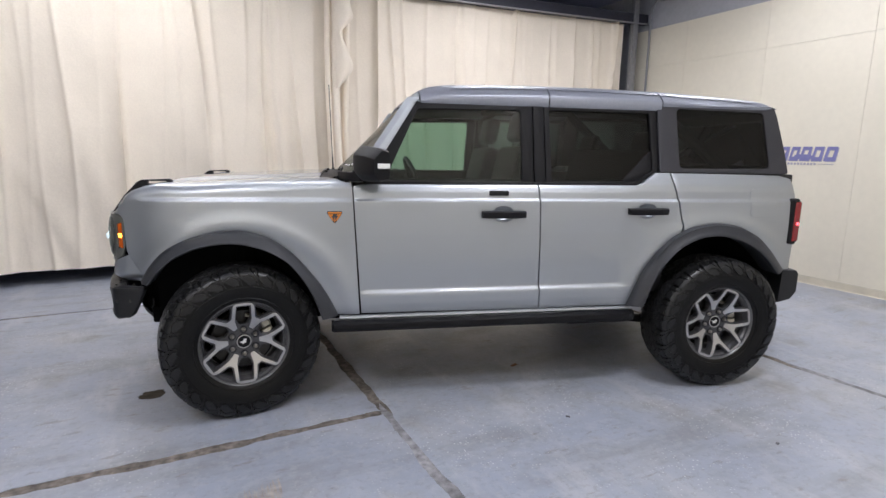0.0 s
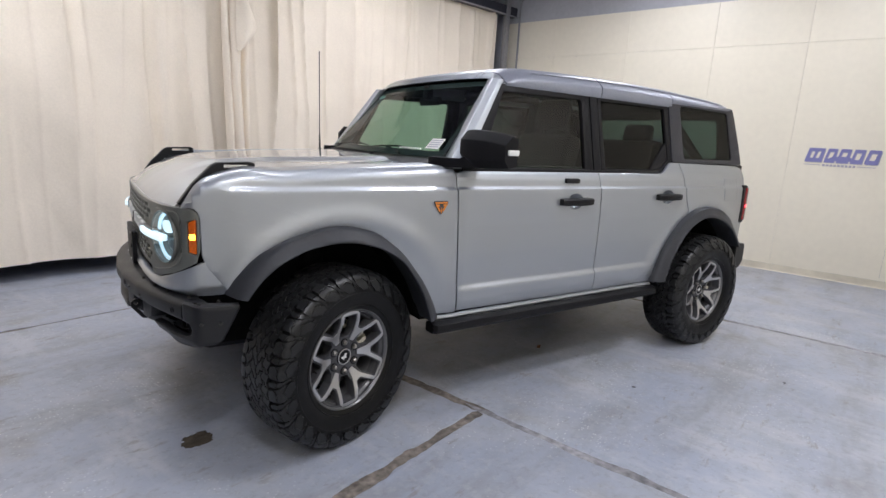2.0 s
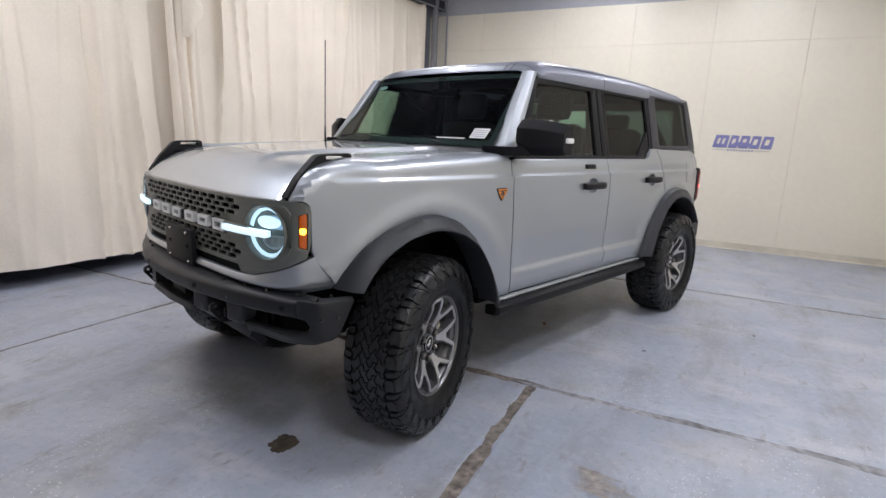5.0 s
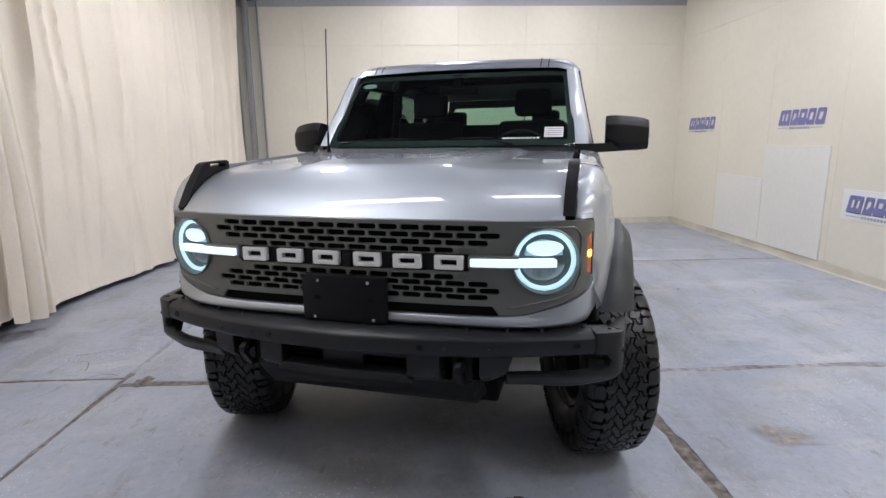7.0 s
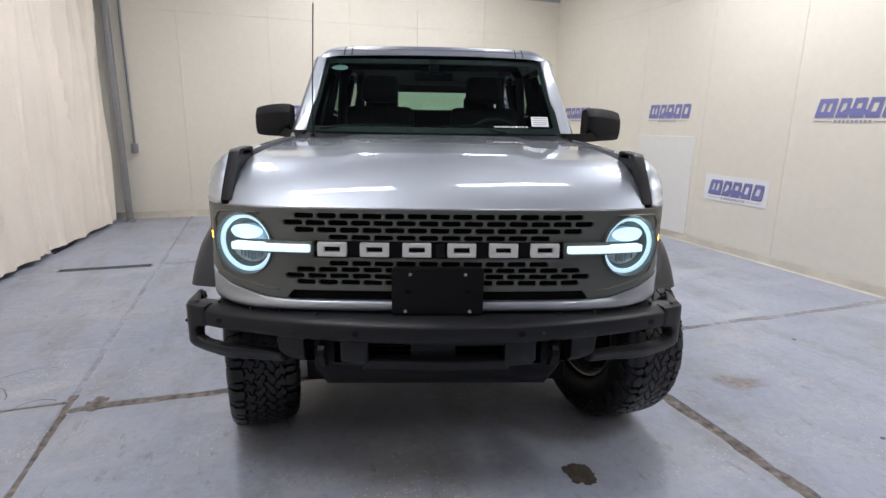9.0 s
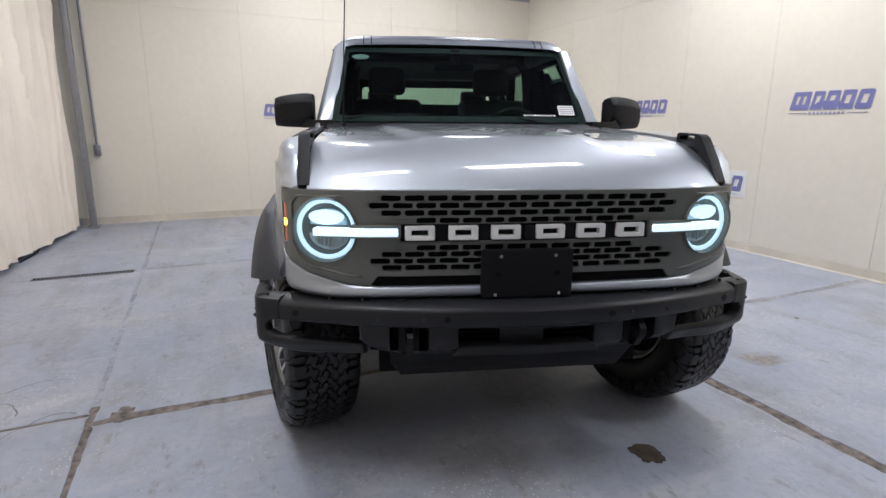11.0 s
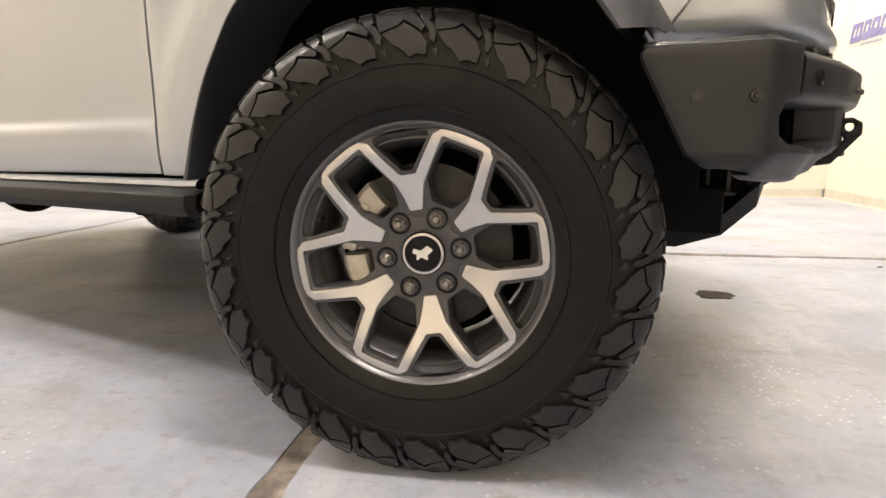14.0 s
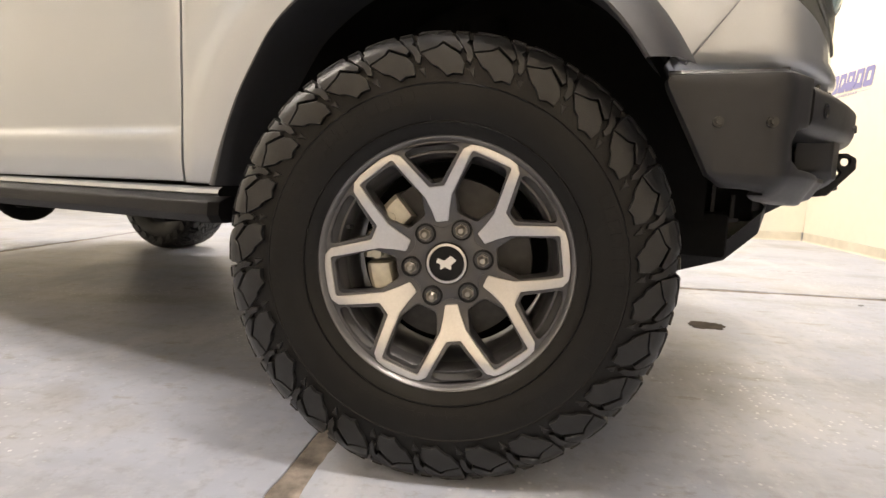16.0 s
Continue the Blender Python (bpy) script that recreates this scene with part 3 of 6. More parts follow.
def build_lamps():
    proto = None
    for x, y, watts, turn in LAMPS:
        data = bpy.data.lights.new("panel_light", "AREA")
        data.shape, data.size, data.size_y, data.energy, data.color = "RECTANGLE", 1.18, 0.24, watts, (0.972, 0.975, 1.062)
        lamp = new("panel_light", data)
        lamp.matrix_world = pose(x, y, CEILING - 0.085, 0, 0, turn)
        if proto is None:
            bm = boxed((-0.63, -0.16, 0), (0.63, 0.16, 0.07), 0.006)
            proto = tagged(link("ceiling_light", bm, M["frame_white"], None, "white ceiling light with a lit rectangular diffuser"), category="light", group="ceiling lights")
            part("diffuser", boxed((-0.60, -0.13, -0.008), (0.60, 0.13, -0.001), 0.003), M["led"], proto)
            proto.matrix_world = pose(x, y, CEILING - 0.07, 0, 0, turn)
        else:
            copy_thing(proto, pose(x, y, CEILING - 0.07, 0, 0, turn))


def build_sign(name, label, m, board=None):
    """A dealer's wall mark, drawn as plain slanted blocks over a thin rule, 0.72 wide."""
    bm = boxed((-0.36, -0.0, -0.09), (0.36, 0.0012, 0.085)) if board is None else boxed((-0.42, -0.001, -0.145), (0.42, 0.003, 0.145), 0.001, 1)
    if board is None:
        bm.free()
        bm = plate(rounded([(-0.10, -0.055), (0.10, -0.055), (0.12, -0.03), (0.08, 0.0), (-0.08, 0.0), (-0.12, -0.03)], 0.02), (), 0.002, lambda a, b, d: (a, 0.0065 + d, b))
        root = link(name, bm, M["sign_blue"], None, label)
    else:
        root = link(name, bm, M["paper"], None, label)
        part("oval", plate(rounded([(-0.10, -0.055), (0.10, -0.055), (0.12, -0.03), (0.08, 0.0), (-0.08, 0.0), (-0.12, -0.03)], 0.02), (), 0.002, lambda a, b, d: (a, 0.0065 + d, b)), M["sign_blue"], root)
    widths = (0.185, 0.115, 0.125, 0.125, 0.14)
    gap, a = 0.008, -0.36
    for i, w in enumerate(widths):
        s = 0.035
        lo = -0.075
        outer = rounded([(a, lo), (a + w - s * 0.3, lo), (a + w + s * 0.3, 0.09), (a + s, 0.09)], 0.018 if i == 4 else 0.004)
        cx, cz = a + w / 2 + s * 0.3, 0.008
        spots = ((-0.17, 0.10), (0.16, 0.10)) if i == 0 else ((-0.03, 0.20),)
        holes = [rounded([(cx + w * (o - h) - 0.009, cz - 0.036), (cx + w * (o + h) - 0.009, cz - 0.036), (cx + w * (o + h) + 0.009, cz + 0.044), (cx + w * (o - h) + 0.009, cz + 0.044)], 0.008)[::-1] for o, h in spots]
        part("shade_block", plate([(p + 0.007, q - 0.007) for p, q in outer], [[(p + 0.007, q - 0.007) for p, q in h] for h in holes], 0.002, lambda p, q, d: (p, 0.003 + d, q)), M["sign_shade"], root)
        part("letter_block", plate(outer, holes, 0.002, lambda p, q, d: (p, 0.005 + d, q)), M["sign_blue"], root)
        a += w + gap
    for x0, x1 in ((-0.36, -0.19), (0.17, 0.34)):
        part("rule", boxed((x0, 0.003, -0.112), (x1, 0.005, -0.106)), M["sign_shade"], root)
    for i in range(9):
        part("print_bar", boxed((-0.17 + i * 0.037, 0.003, -0.122), (-0.145 + i * 0.037, 0.005, -0.098)), M["sign_shade"], root)
    root.matrix_world = m
    return tagged(root, category="sign", group="wall signs")


def build_signs():
    lab = "violet-blue lettered mark stuck on the cream wall panel"
    for x in (5.465, 3.36, 1.07, -1.235):
        build_sign("wall_sign", lab, Matrix.Translation((x, Y0 + 0.004, 1.570)) @ Matrix.Diagonal((-1, 1, 1, 1)))
    build_sign("wall_sign", lab, Matrix.Translation((RETURN_X + 0.004, -3.72, 1.53)) @ Matrix.Rotation(-math.pi / 2, 4, "Z") @ Matrix.Diagonal((-1, 1, 1, 1)))
    for y, z in ((-2.245, 1.49), (-0.10, 1.52)):
        build_sign("wall_sign", lab, Matrix.Translation((X1 - 0.004, y, z)) @ Matrix.Rotation(math.pi / 2, 4, "Z") @ Matrix.Diagonal((-1, 1, 1, 1)))
    build_sign("poster", "white paper poster with a violet-blue mark, low on the wall", Matrix.Translation((2.205, Y0 + 0.006, 0.718)) @ Matrix.Diagonal((-1, 1, 1, 1)), True)


def build_litter():
    def blot(name, x, y, r, mat, label, seed, flat=0.0015):
        n = 40
        pts = []
        for i in range(n):
            a = 2 * math.pi * i / n
            k = r * (1 + 0.45 * noise.noise(Vector((math.cos(a) * 1.6, math.sin(a) * 1.6, seed))) + 0.2 * noise.noise(Vector((math.cos(a) * 5, math.sin(a) * 5, seed))))
            pts.append((x + 1.25 * k * math.cos(a), y + k * math.sin(a)))
        tagged(link(name, plate(pts, (), flat, lambda a, b, d: (a, b, flat + 0.0006 + d)), mat, None, label), category="stain")
    blot("oil_stain", -0.69, -0.41, 0.058, M["stain"], "dark brown oil stain on the painted floor", 1.0)
    blot("oil_stain", 0.515, 1.60, 0.055, M["joint"], "broken brown patch beside the floor joint", 4.0)
    blot("oil_stain", -0.62, -2.72, 0.055, M["joint_grey"], "faint grey scuff on the painted floor", 7.0)
    streaks = bmesh.new()
    rs = random.Random(8)
    for k in range(26):
        u, n = k / 25, rs.uniform(0.10, 0.26)
        x0, y0, d, e = -0.175, -1.58, (-0.05, -1.0), (-0.16, -0.03, 1.0, 0.0)
        wide = rs.uniform(0.0015, 0.0045)
        rows = [[(x0 + e[0] * u + d[0] * (f * n + s0) + w * wide * math.sin(math.pi * (0.06 + 0.88 * f)) * e[2], y0 + e[1] * u + d[1] * (f * n + s0) + w * wide * math.sin(math.pi * (0.06 + 0.88 * f)) * e[3], 0.0018) for w in (-1, 1)] for s0 in (rs.uniform(0, 0.06),) for f in np.linspace(0, 1, 9)]
        vs = [[streaks.verts.new(q) for q in r] for r in rows]
        for r, q in zip(vs, vs[1:]):
            streaks.faces.new((r[0], r[1], q[1], q[0]))
    bmesh.ops.recalc_face_normals(streaks, faces=streaks.faces)
    tagged(link("rust_smear", streaks, M["smear"], None, "faint rusty streaks rubbed into the painted floor"), category="stain", kind="stuff")
    rnd = random.Random(5)
    for x, y, turn, length in ((0.62, 1.80, 0.9, 0.55), (0.95, 2.25, -0.5, 0.45), (0.70, 2.05, 0.1, 0.40), (-1.9, -2.0, 0.4, 0.6)):
        rows, p, a = [], Vector((x, y, 0)), turn
        for k in range(16):
            w = 0.0035 * (1 - k / 17)
            n = Vector((-math.sin(a), math.cos(a), 0))
            rows.append([tuple(p + n * w + Vector((0, 0, 0.0012))), tuple(p - n * w + Vector((0, 0, 0.0012)))])
            a += rnd.uniform(-0.5, 0.5)
            p += Vector((math.cos(a), math.sin(a), 0)) * length / 16
        tagged(link("floor_crack", loft(rows), M["joint_grey"], None, "hairline crack in the painted floor"), category="crack")
    bm = moved(boxed((-0.03, -0.012, 0), (0.03, 0.012, 0.004), 0.002), pose(1.55, -0.95, 0.002, 0, 0, 20))
    tagged(link("leaf", bm, M["rust"], None, "small brown dry leaf on the floor"), category="leaf")
    for x, y in ((-0.9, -1.9), (0.1, -2.6), (-1.6, -1.0), (2.2, -2.4), (1.4, -1.7)):
        bm = moved(boxed((-0.012, -0.008, 0), (0.012, 0.008, 0.004), 0.002), pose(x, y, 0.001, 0, 0, x * 90))
        tagged(link("grit", bm, M["joint_grey"], None, "crumb of dark grit on the floor"), category="grit", group="grit")


build_walls()
build_ceiling()
build_floor()
build_curtain()
build_fixtures()
build_lamps()
build_signs()
build_litter()

# ---- the car ----
# Car's own axes: x to its rear, y to its right, z up; the origin lies on the floor below the front axle.
CAR = new("car")
CAR.matrix_world = pose(0, 0, 0, 0, 0, -17.0) @ pose(0.012, 0, 0)
tagged(CAR, "silver four-door off-road car with black trim and lit round headlamps", "car")

AXLE_X, WHEELBASE, TRACK, STEER = -0.012, 2.949, 0.835, 18.5

PLAN = [(0, -0.712), (0.2, -0.710), (0.40, -0.703), (0.52, -0.692), (0.62, -0.674), (0.69, -0.655), (0.745, -0.632), (0.787, -0.602), (0.810, -0.572), (0.818, -0.535), (0.828, -0.49), (0.838, -0.42), (0.845, -0.34), (0.85, -0.25)]
plan_y, plan_x = [p[0] for p in PLAN], [p[1] for p in PLAN]
arc = [0.0]
for (ya, xa), (yb, xb) in zip(PLAN, PLAN[1:]):
    arc.append(arc[-1] + math.hypot(yb - ya, xb - xa))
plan_of_a_x, plan_of_a_y = curve_at(arc, plan_x, 0.012), curve_at(arc, plan_y, 0.012)
nose_x = curve_at(plan_y, plan_x, 0.012)
front_of_x = curve_at(plan_x, plan_y, 0.006)

flank_plain = curve_at([0.46, 0.50, 0.545, 0.60, 0.70, 0.85, 1.0, 1.10, 1.17, 1.190, 1.202, 1.25, 1.29, 1.325, 1.36], [0.846, 0.856, 0.868, 0.876, 0.881, 0.885, 0.886, 0.884, 0.882, 0.881, 0.868, 0.862, 0.850, 0.832, 0.815], 0.0022)
flank_door = curve_at([0.46, 0.50, 0.545, 0.60, 0.650, 0.664, 0.682, 0.72, 0.85, 1.0, 1.10, 1.17, 1.190, 1.202, 1.24, 1.27, 1.287, 1.31, 1.36], [0.846, 0.858, 0.874, 0.884, 0.888, 0.886, 0.871, 0.873, 0.881, 0.885, 0.884, 0.882, 0.881, 0.868, 0.862, 0.850, 0.838, 0.824, 0.81], 0.0022)
hood_line = curve_at([-0.66, -0.635, -0.61, -0.57, -0.52, -0.45, -0.38, -0.2, -0.04, 0.26, 0.44, 0.70], [1.115, 1.140, 1.162, 1.190, 1.215, 1.240, 1.256, 1.272, 1.282, 1.296, 1.305, 1.312], 0.012)


def wing_line(x):
    return hood_line(x - 0.05 * smooth(-0.53, -0.62, x)) + 0.018 * smooth(-0.60, -0.50, x) * smooth(-0.20, -0.38, x)


def flank(x, z):
    k = smooth(0.66, 0.74, x) * smooth(2.33, 2.25, x)
    y = k * flank_door(z) + (1 - k) * flank_plain(z)
    y -= 0.075 * (max(-0.15 - x, 0) / 0.42) ** 2
    y -= 0.035 * (max(x - 3.0, 0) / 0.5) ** 2
    t = smooth(-0.40, -0.56, x)
    if t:
        y += t * min(front_of_x(max(x, -0.65)) - y, 0.0)
    for cx in (0.04, 2.90):
        r = math.hypot(x - cx, z - 0.47)
        y += 0.014 * math.exp(-((r - 0.60) / 0.05) ** 2)
    return y


def on_flank(a, b, d):
    return (a, -flank(a, b) - d, b)


def shoulder(a):
    """Height where the wing turns over, its half-breadth there, and the radius of the turn."""
    y0 = flank(a, wing_line(a) - 0.062)
    r = min(0.062, max(y0 - 0.756, 0.006))
    return wing_line(a) - r, y0, r


def wing_seam(a):
    """The way up the flank, round the shoulder and in to the bonnet's seam."""
    z1, y0, r = shoulder(a)
    return z1 + r * math.pi / 2 + max(y0 - r - 0.752, 0)


def on_fender(a, s, d):
    z1, y0, r = shoulder(a)
    if s <= z1:
        return (a, -flank(a, s) - d, s)
    f = (s - z1) / r
    if f < math.pi / 2:
        return (a, -(y0 - r * (1 - math.cos(f))) - d * math.cos(f), z1 + (r + d) * math.sin(f))
    return (a, -(y0 - r - (s - z1 - r * math.pi / 2)), z1 + r + d + 0.010 * (s - z1 - r * math.pi / 2) / 0.06)


def on_front(a, b, d, out=0.0):
    """Round the nose: a is the way along it from the middle, b the height, d outward."""
    s = 1 if a >= 0 else -1
    x, y = plan_of_a_x(abs(a)), plan_of_a_y(abs(a))
    h = 0.004
    tx, ty = plan_of_a_x(min(abs(a) + h, arc[-1])) - plan_of_a_x(max(abs(a) - h, 0)), plan_of_a_y(min(abs(a) + h, arc[-1])) - plan_of_a_y(max(abs(a) - h, 0))
    n = math.hypot(tx, ty)
    nx, ny = -ty / n, tx / n
    if abs(a) < h:
        nx, ny = -1, 0
    return (x + nx * (d + out), s * (y + ny * (d + out)), b)


FLARE_F_OUT = [(-0.468, 0.768), (-0.432, 0.832), (-0.350, 0.925), (-0.222, 0.993), (-0.076, 1.032), (0.05, 1.037), (0.191, 0.999), (0.319, 0.905), (0.449, 0.745), (0.515, 0.63), (0.552, 0.545)]
FLARE_F_IN = [(-0.405, 0.762), (-0.365, 0.822), (-0.287, 0.895), (-0.165, 0.952), (-0.03, 0.976), (0.068, 0.971), (0.190, 0.935), (0.300, 0.868), (0.395, 0.740), (0.440, 0.645), (0.472, 0.545)]
FLARE_R_OUT = [(2.315, 0.545), (2.350, 0.64), (2.402, 0.764), (2.480, 0.875), (2.580, 0.970), (2.700, 1.032), (2.877, 1.059), (3.04, 1.040), (3.193, 0.967), (3.300, 0.872), (3.400, 0.760)]
FLARE_R_IN = [(2.385, 0.550), (2.415, 0.635), (2.458, 0.736), (2.525, 0.835), (2.610, 0.918), (2.739, 0.978), (2.874, 0.990), (3.020, 0.958), (3.150, 0.895), (3.235, 0.820), (3.310, 0.735)]


def dense(line, n=48):
    """A smooth line through points."""
    p = np.array(line, float)
    s = np.concatenate([[0], np.cumsum(np.hypot(*np.diff(p, axis=0).T))])
    fx, fz = curve_at(s, p[:, 0], 0.03), curve_at(s, p[:, 1], 0.03)
    return [(fx(t), fz(t)) for t in np.linspace(0, s[-1], n)]


def between(a, b, f):
    return [((1 - f) * p[0] + f * q[0], (1 - f) * p[1] + f * q[1]) for p, q in zip(a, b)]


def build_flares():
    for o, i in ((FLARE_F_OUT, FLARE_F_IN), (FLARE_R_OUT, FLARE_R_IN)):
        o, i = dense(o), dense(i)
        rows = []
        for p, q in zip(o, i):
            yb = flank(*p)
            sec = []
            for f, y in ((-0.01, yb - 0.01), (0.0, yb + 0.003), (0.02, yb + 0.016), (0.12, yb + 0.036), (0.40, 0.938), (0.75, 0.958), (0.95, 0.967), (1.02, 0.966), (1.06, 0.958), (1.05, 0.93), (1.0, 0.87), (0.9, 0.80)):
                y = max(y, yb - 0.01) if f < 0.9 else y
                sec.append((p[0] + (q[0] - p[0]) * f, -y, p[1] + (q[1] - p[1]) * f))
            rows.append(sec)
        both("wheel_arch_flare", loft(rows), M["flare"], CAR, "grained grey-black wheel arch flare", 50)
        # the dark liner inside the arch
        rows = []
        for p, q in zip(o, i):
            m = (p[0] + (q[0] - p[0]) * 0.55, p[1] + (q[1] - p[1]) * 0.55)
            rows.append([(m[0], -0.86, m[1]), (m[0], -0.55, m[1] + 0.02), (m[0], -0.42, m[1])])
        both("arch_liner", loft(rows), M["dark"], CAR)


def bowl_ring(x, z, k=1.0):
    return [(x + 0.066 * k * math.cos(q), z + 0.047 * k * math.sin(q)) for q in np.linspace(0, 2 * math.pi, 28)[:-1]]


def build_sides():
    g = 0.0028
    ff = dense(between(FLARE_F_OUT, FLARE_F_IN, 0.45))
    rr = dense(between(FLARE_R_OUT, FLARE_R_IN, 0.45))
    top = [(x, wing_seam(x)) for x in np.linspace(0.63, -0.606, 30)]
    top = [(x, s - 0.10 * smooth(0.50, 0.60, x)) for x, s in top]
    outline = [(0.675 - g, 0.545), (0.642 - g, 1.255), (0.640 - g, 1.27)] + top + [(-0.606, 1.1165), (-0.585, 1.1165), (-0.566, 1.1125), (-0.553, 1.098), (-0.547, 1.074), (-0.546, 1.0), (-0.543, 0.92), (-0.530, 0.884), (-0.450, 0.772)] + ff[1:-1] + [(0.55, 0.545)]
    both("front_wing", plate(outline, (), 0.02, on_fender, (0.03, 0.008), 0.002), M["paint"], CAR, "", 28)
    belt = 1.284
    door = [(0.679 + g, 0.548), (1.746 - g, 0.540), (1.723 - g, 1.25), (1.722 - g, belt), (0.70, belt - 0.003), (0.645 + g, belt - 0.012), (0.642 + g, 1.255)]
    both("front_door", plate(door, [bowl_ring(1.502, 1.115)[::-1]], 0.02, on_flank, (0.09, 0.007), 0.002), M["paint"], CAR, "", 28)
    rear_edge = [p for p in rr if p[0] < 2.64]
    door2 = [(1.746 + g, 0.540)] + [(2.33, 0.545)] + rear_edge[1:] + [(2.652, 1.04), (2.590, 1.31), (2.583, 1.360), (2.485, 1.360), (2.395, 1.300), (2.35, belt), (1.722 + g, belt), (1.724 + g, 1.25)]
    both("rear_door", plate(door2, [bowl_ring(2.412, 1.131)[::-1]], 0.02, on_flank, (0.09, 0.007), 0.002), M["paint"], CAR, "", 28)
    rest = [p for p in rr if p[0] >= 2.64]
    quarter = [(2.589 + g, 1.360), (2.596 + g, 1.31), (2.658 + g, 1.04)] + rest + [(3.42, 0.74), (3.48, 0.73), (3.490, 0.90), (3.485, 1.20), (3.455, 1.352)]
    both("rear_quarter", plate(quarter, (), 0.02, on_flank, (0.06, 0.008), 0.002), M["paint"], CAR, "", 28)
    flap = rect(3.125, 1.09, 3.335, 1.268, 0.035)
    both_l = plate(flap, (), 0.004, lambda a, b, d: on_flank(a, b, d + 0.0025), (0.05, 0.02), 0.001)
    part("fuel_flap", both_l, M["paint"], CAR, "", 28)
    # sill below the doors and the step bar outside it
    rows = []
    for x in np.linspace(0.56, 2.34, 20):
        y = flank(x, 0.54)
        rows.append([(x, -y + 0.006, 0.538), (x, -y - 0.006, 0.532), (x, -y - 0.010, 0.522), (x, -y - 0.004, 0.512), (x, -y + 0.03, 0.508)])
    both("sill", loft(rows), M["paint"], CAR, "silver sill strip below the doors")
    sec = rounded([(0.865, 0.455), (0.925, 0.455), (0.938, 0.475), (0.935, 0.505), (0.90, 0.518), (0.865, 0.505)], 0.010)
    rows = [[(x, -(y - 0.02 * e), z) for y, z in sec] for x, e in ((0.515, 1), (0.53, 0), (1.0, 0), (1.6, 0), (2.34, 0), (2.36, 1))]
    both("step_bar", loft(rows, True), M["black"], CAR, "black steel side step bar")
    for x in (0.75, 1.4, 2.05):
        both("step_bracket", boxed((x, -0.88, 0.44), (x + 0.05, -0.60, 0.49), 0.006), M["dark"], CAR)


def yg(z):
    return 0.818 - 0.225 * (z - 1.31)


def on_house(a, b, d):
    return (a, -yg(b) - d, b)


def build_greenhouse():
    # front door: frame and pane
    wf = [(0.822, 1.302), (1.628, 1.302), (1.632, 1.716), (1.016, 1.706)]
    frame_f = [(0.715, 1.276), (1.700, 1.276), (1.702, 1.748), (1.020, 1.746), (0.992, 1.715)]
    both("front_window_frame", plate(frame_f, [rounded(wf, [0.012, 0.012, 0.03, 0.03])[::-1]], 0.03, on_house, (0.2, 0.06), 0.003), M["black"], CAR, "black window frame")
    both("front_window_pane", plate([(0.81, 1.295), (1.64, 1.295), (1.64, 1.724), (1.008, 1.714)], (), 0.004, lambda a, b, d: on_house(a, b, d - 0.014), (0.2, 0.06)), M["glass_front"], CAR, "green tinted glass pane")
    both("belt_strip", plate([(0.70, 1.280), (2.345, 1.283), (2.345, 1.300), (0.70, 1.297)], (), 0.012, lambda a, b, d: (a, -yg(b) - 0.012 - d, b), (0.2, 0.0), 0.002), M["black"], CAR)
    # B pillar
    both("door_pillar", plate([(1.707, 1.280), (1.772, 1.280), (1.772, 1.748), (1.707, 1.748)], (), 0.03, lambda a, b, d: on_house(a, b, d + 0.002), (0.0, 0.06), 0.003), M["black"], CAR)
    wr = [(1.815, 1.306), (2.352, 1.306), (2.470, 1.375), (2.462, 1.722), (1.808, 1.722)]
    frame_r = [(1.777, 1.280), (2.36, 1.282), (2.485, 1.362), (2.510, 1.362), (2.510, 1.752), (1.777, 1.748)]
    both("rear_window_frame", plate(frame_r, [rounded(wr, 0.014)[::-1]], 0.03, on_house, (0.2, 0.06), 0.003), M["black"], CAR, "black window frame")
    both("rear_window_pane", plate([(1.80, 1.298), (2.37, 1.298), (2.48, 1.365), (2.475, 1.73), (1.80, 1.73)], (), 0.004, lambda a, b, d: on_house(a, b, d - 0.014), (0.2, 0.06)), M["glass_dark"], CAR, "dark privacy glass pane")
    both("corner_trim", plate([(2.265, 1.308), (2.352, 1.308), (2.466, 1.378), (2.464, 1.490), (2.430, 1.465)], (), 0.01, lambda a, b, d: on_house(a, b, d - 0.004), (0, 0.06), 0.002), M["black"], CAR)
    # hardtop quarter with its fixed window
    wq = [(2.655, 1.388), (3.295, 1.393), (3.268, 1.748), (2.648, 1.756)]
    shell = [(2.518, 1.364), (3.430, 1.362), (3.412, 1.50), (3.370, 1.72), (3.348, 1.788), (2.518, 1.788)]
    both("hardtop_side", plate(rounded(shell, [0.01, 0.02, 0.01, 0.05, 0.03, 0.01]), [rounded(wq, 0.035)[::-1]], 0.03, lambda a, b, d: on_house(a, b, d + 0.006), (0.15, 0.05), 0.004), M["hardtop"], CAR, "moulded grey-black hardtop side")
    both("quarter_pane", plate(rounded([(p + (0.012 if p > 3 else -0.012), q + (0.012 if q > 1.6 else -0.012)) for p, q in wq], 0.04), (), 0.004, lambda a, b, d: on_house(a, b, d - 0.002), (0.2, 0.06)), M["glass_dark"], CAR, "dark privacy glass pane")


roof_top = curve_at([0.98, 1.0, 1.03, 1.06, 1.12, 1.2, 1.5, 1.8, 2.2, 2.59, 3.0, 3.3, 3.38, 3.42], [1.775, 1.795, 1.818, 1.832, 1.848, 1.857, 1.868, 1.873, 1.873, 1.867, 1.850, 1.832, 1.818, 1.795], 0.02)
ROOF_SEC = [(0.728, None), (0.727, -0.074), (0.721, -0.064), (0.700, -0.044), (0.675, -0.024), (0.645, -0.010), (0.60, 0.0), (0.50, 0.005), (0.35, 0.009), (0.18, 0.012), (0.0, 0.013)]


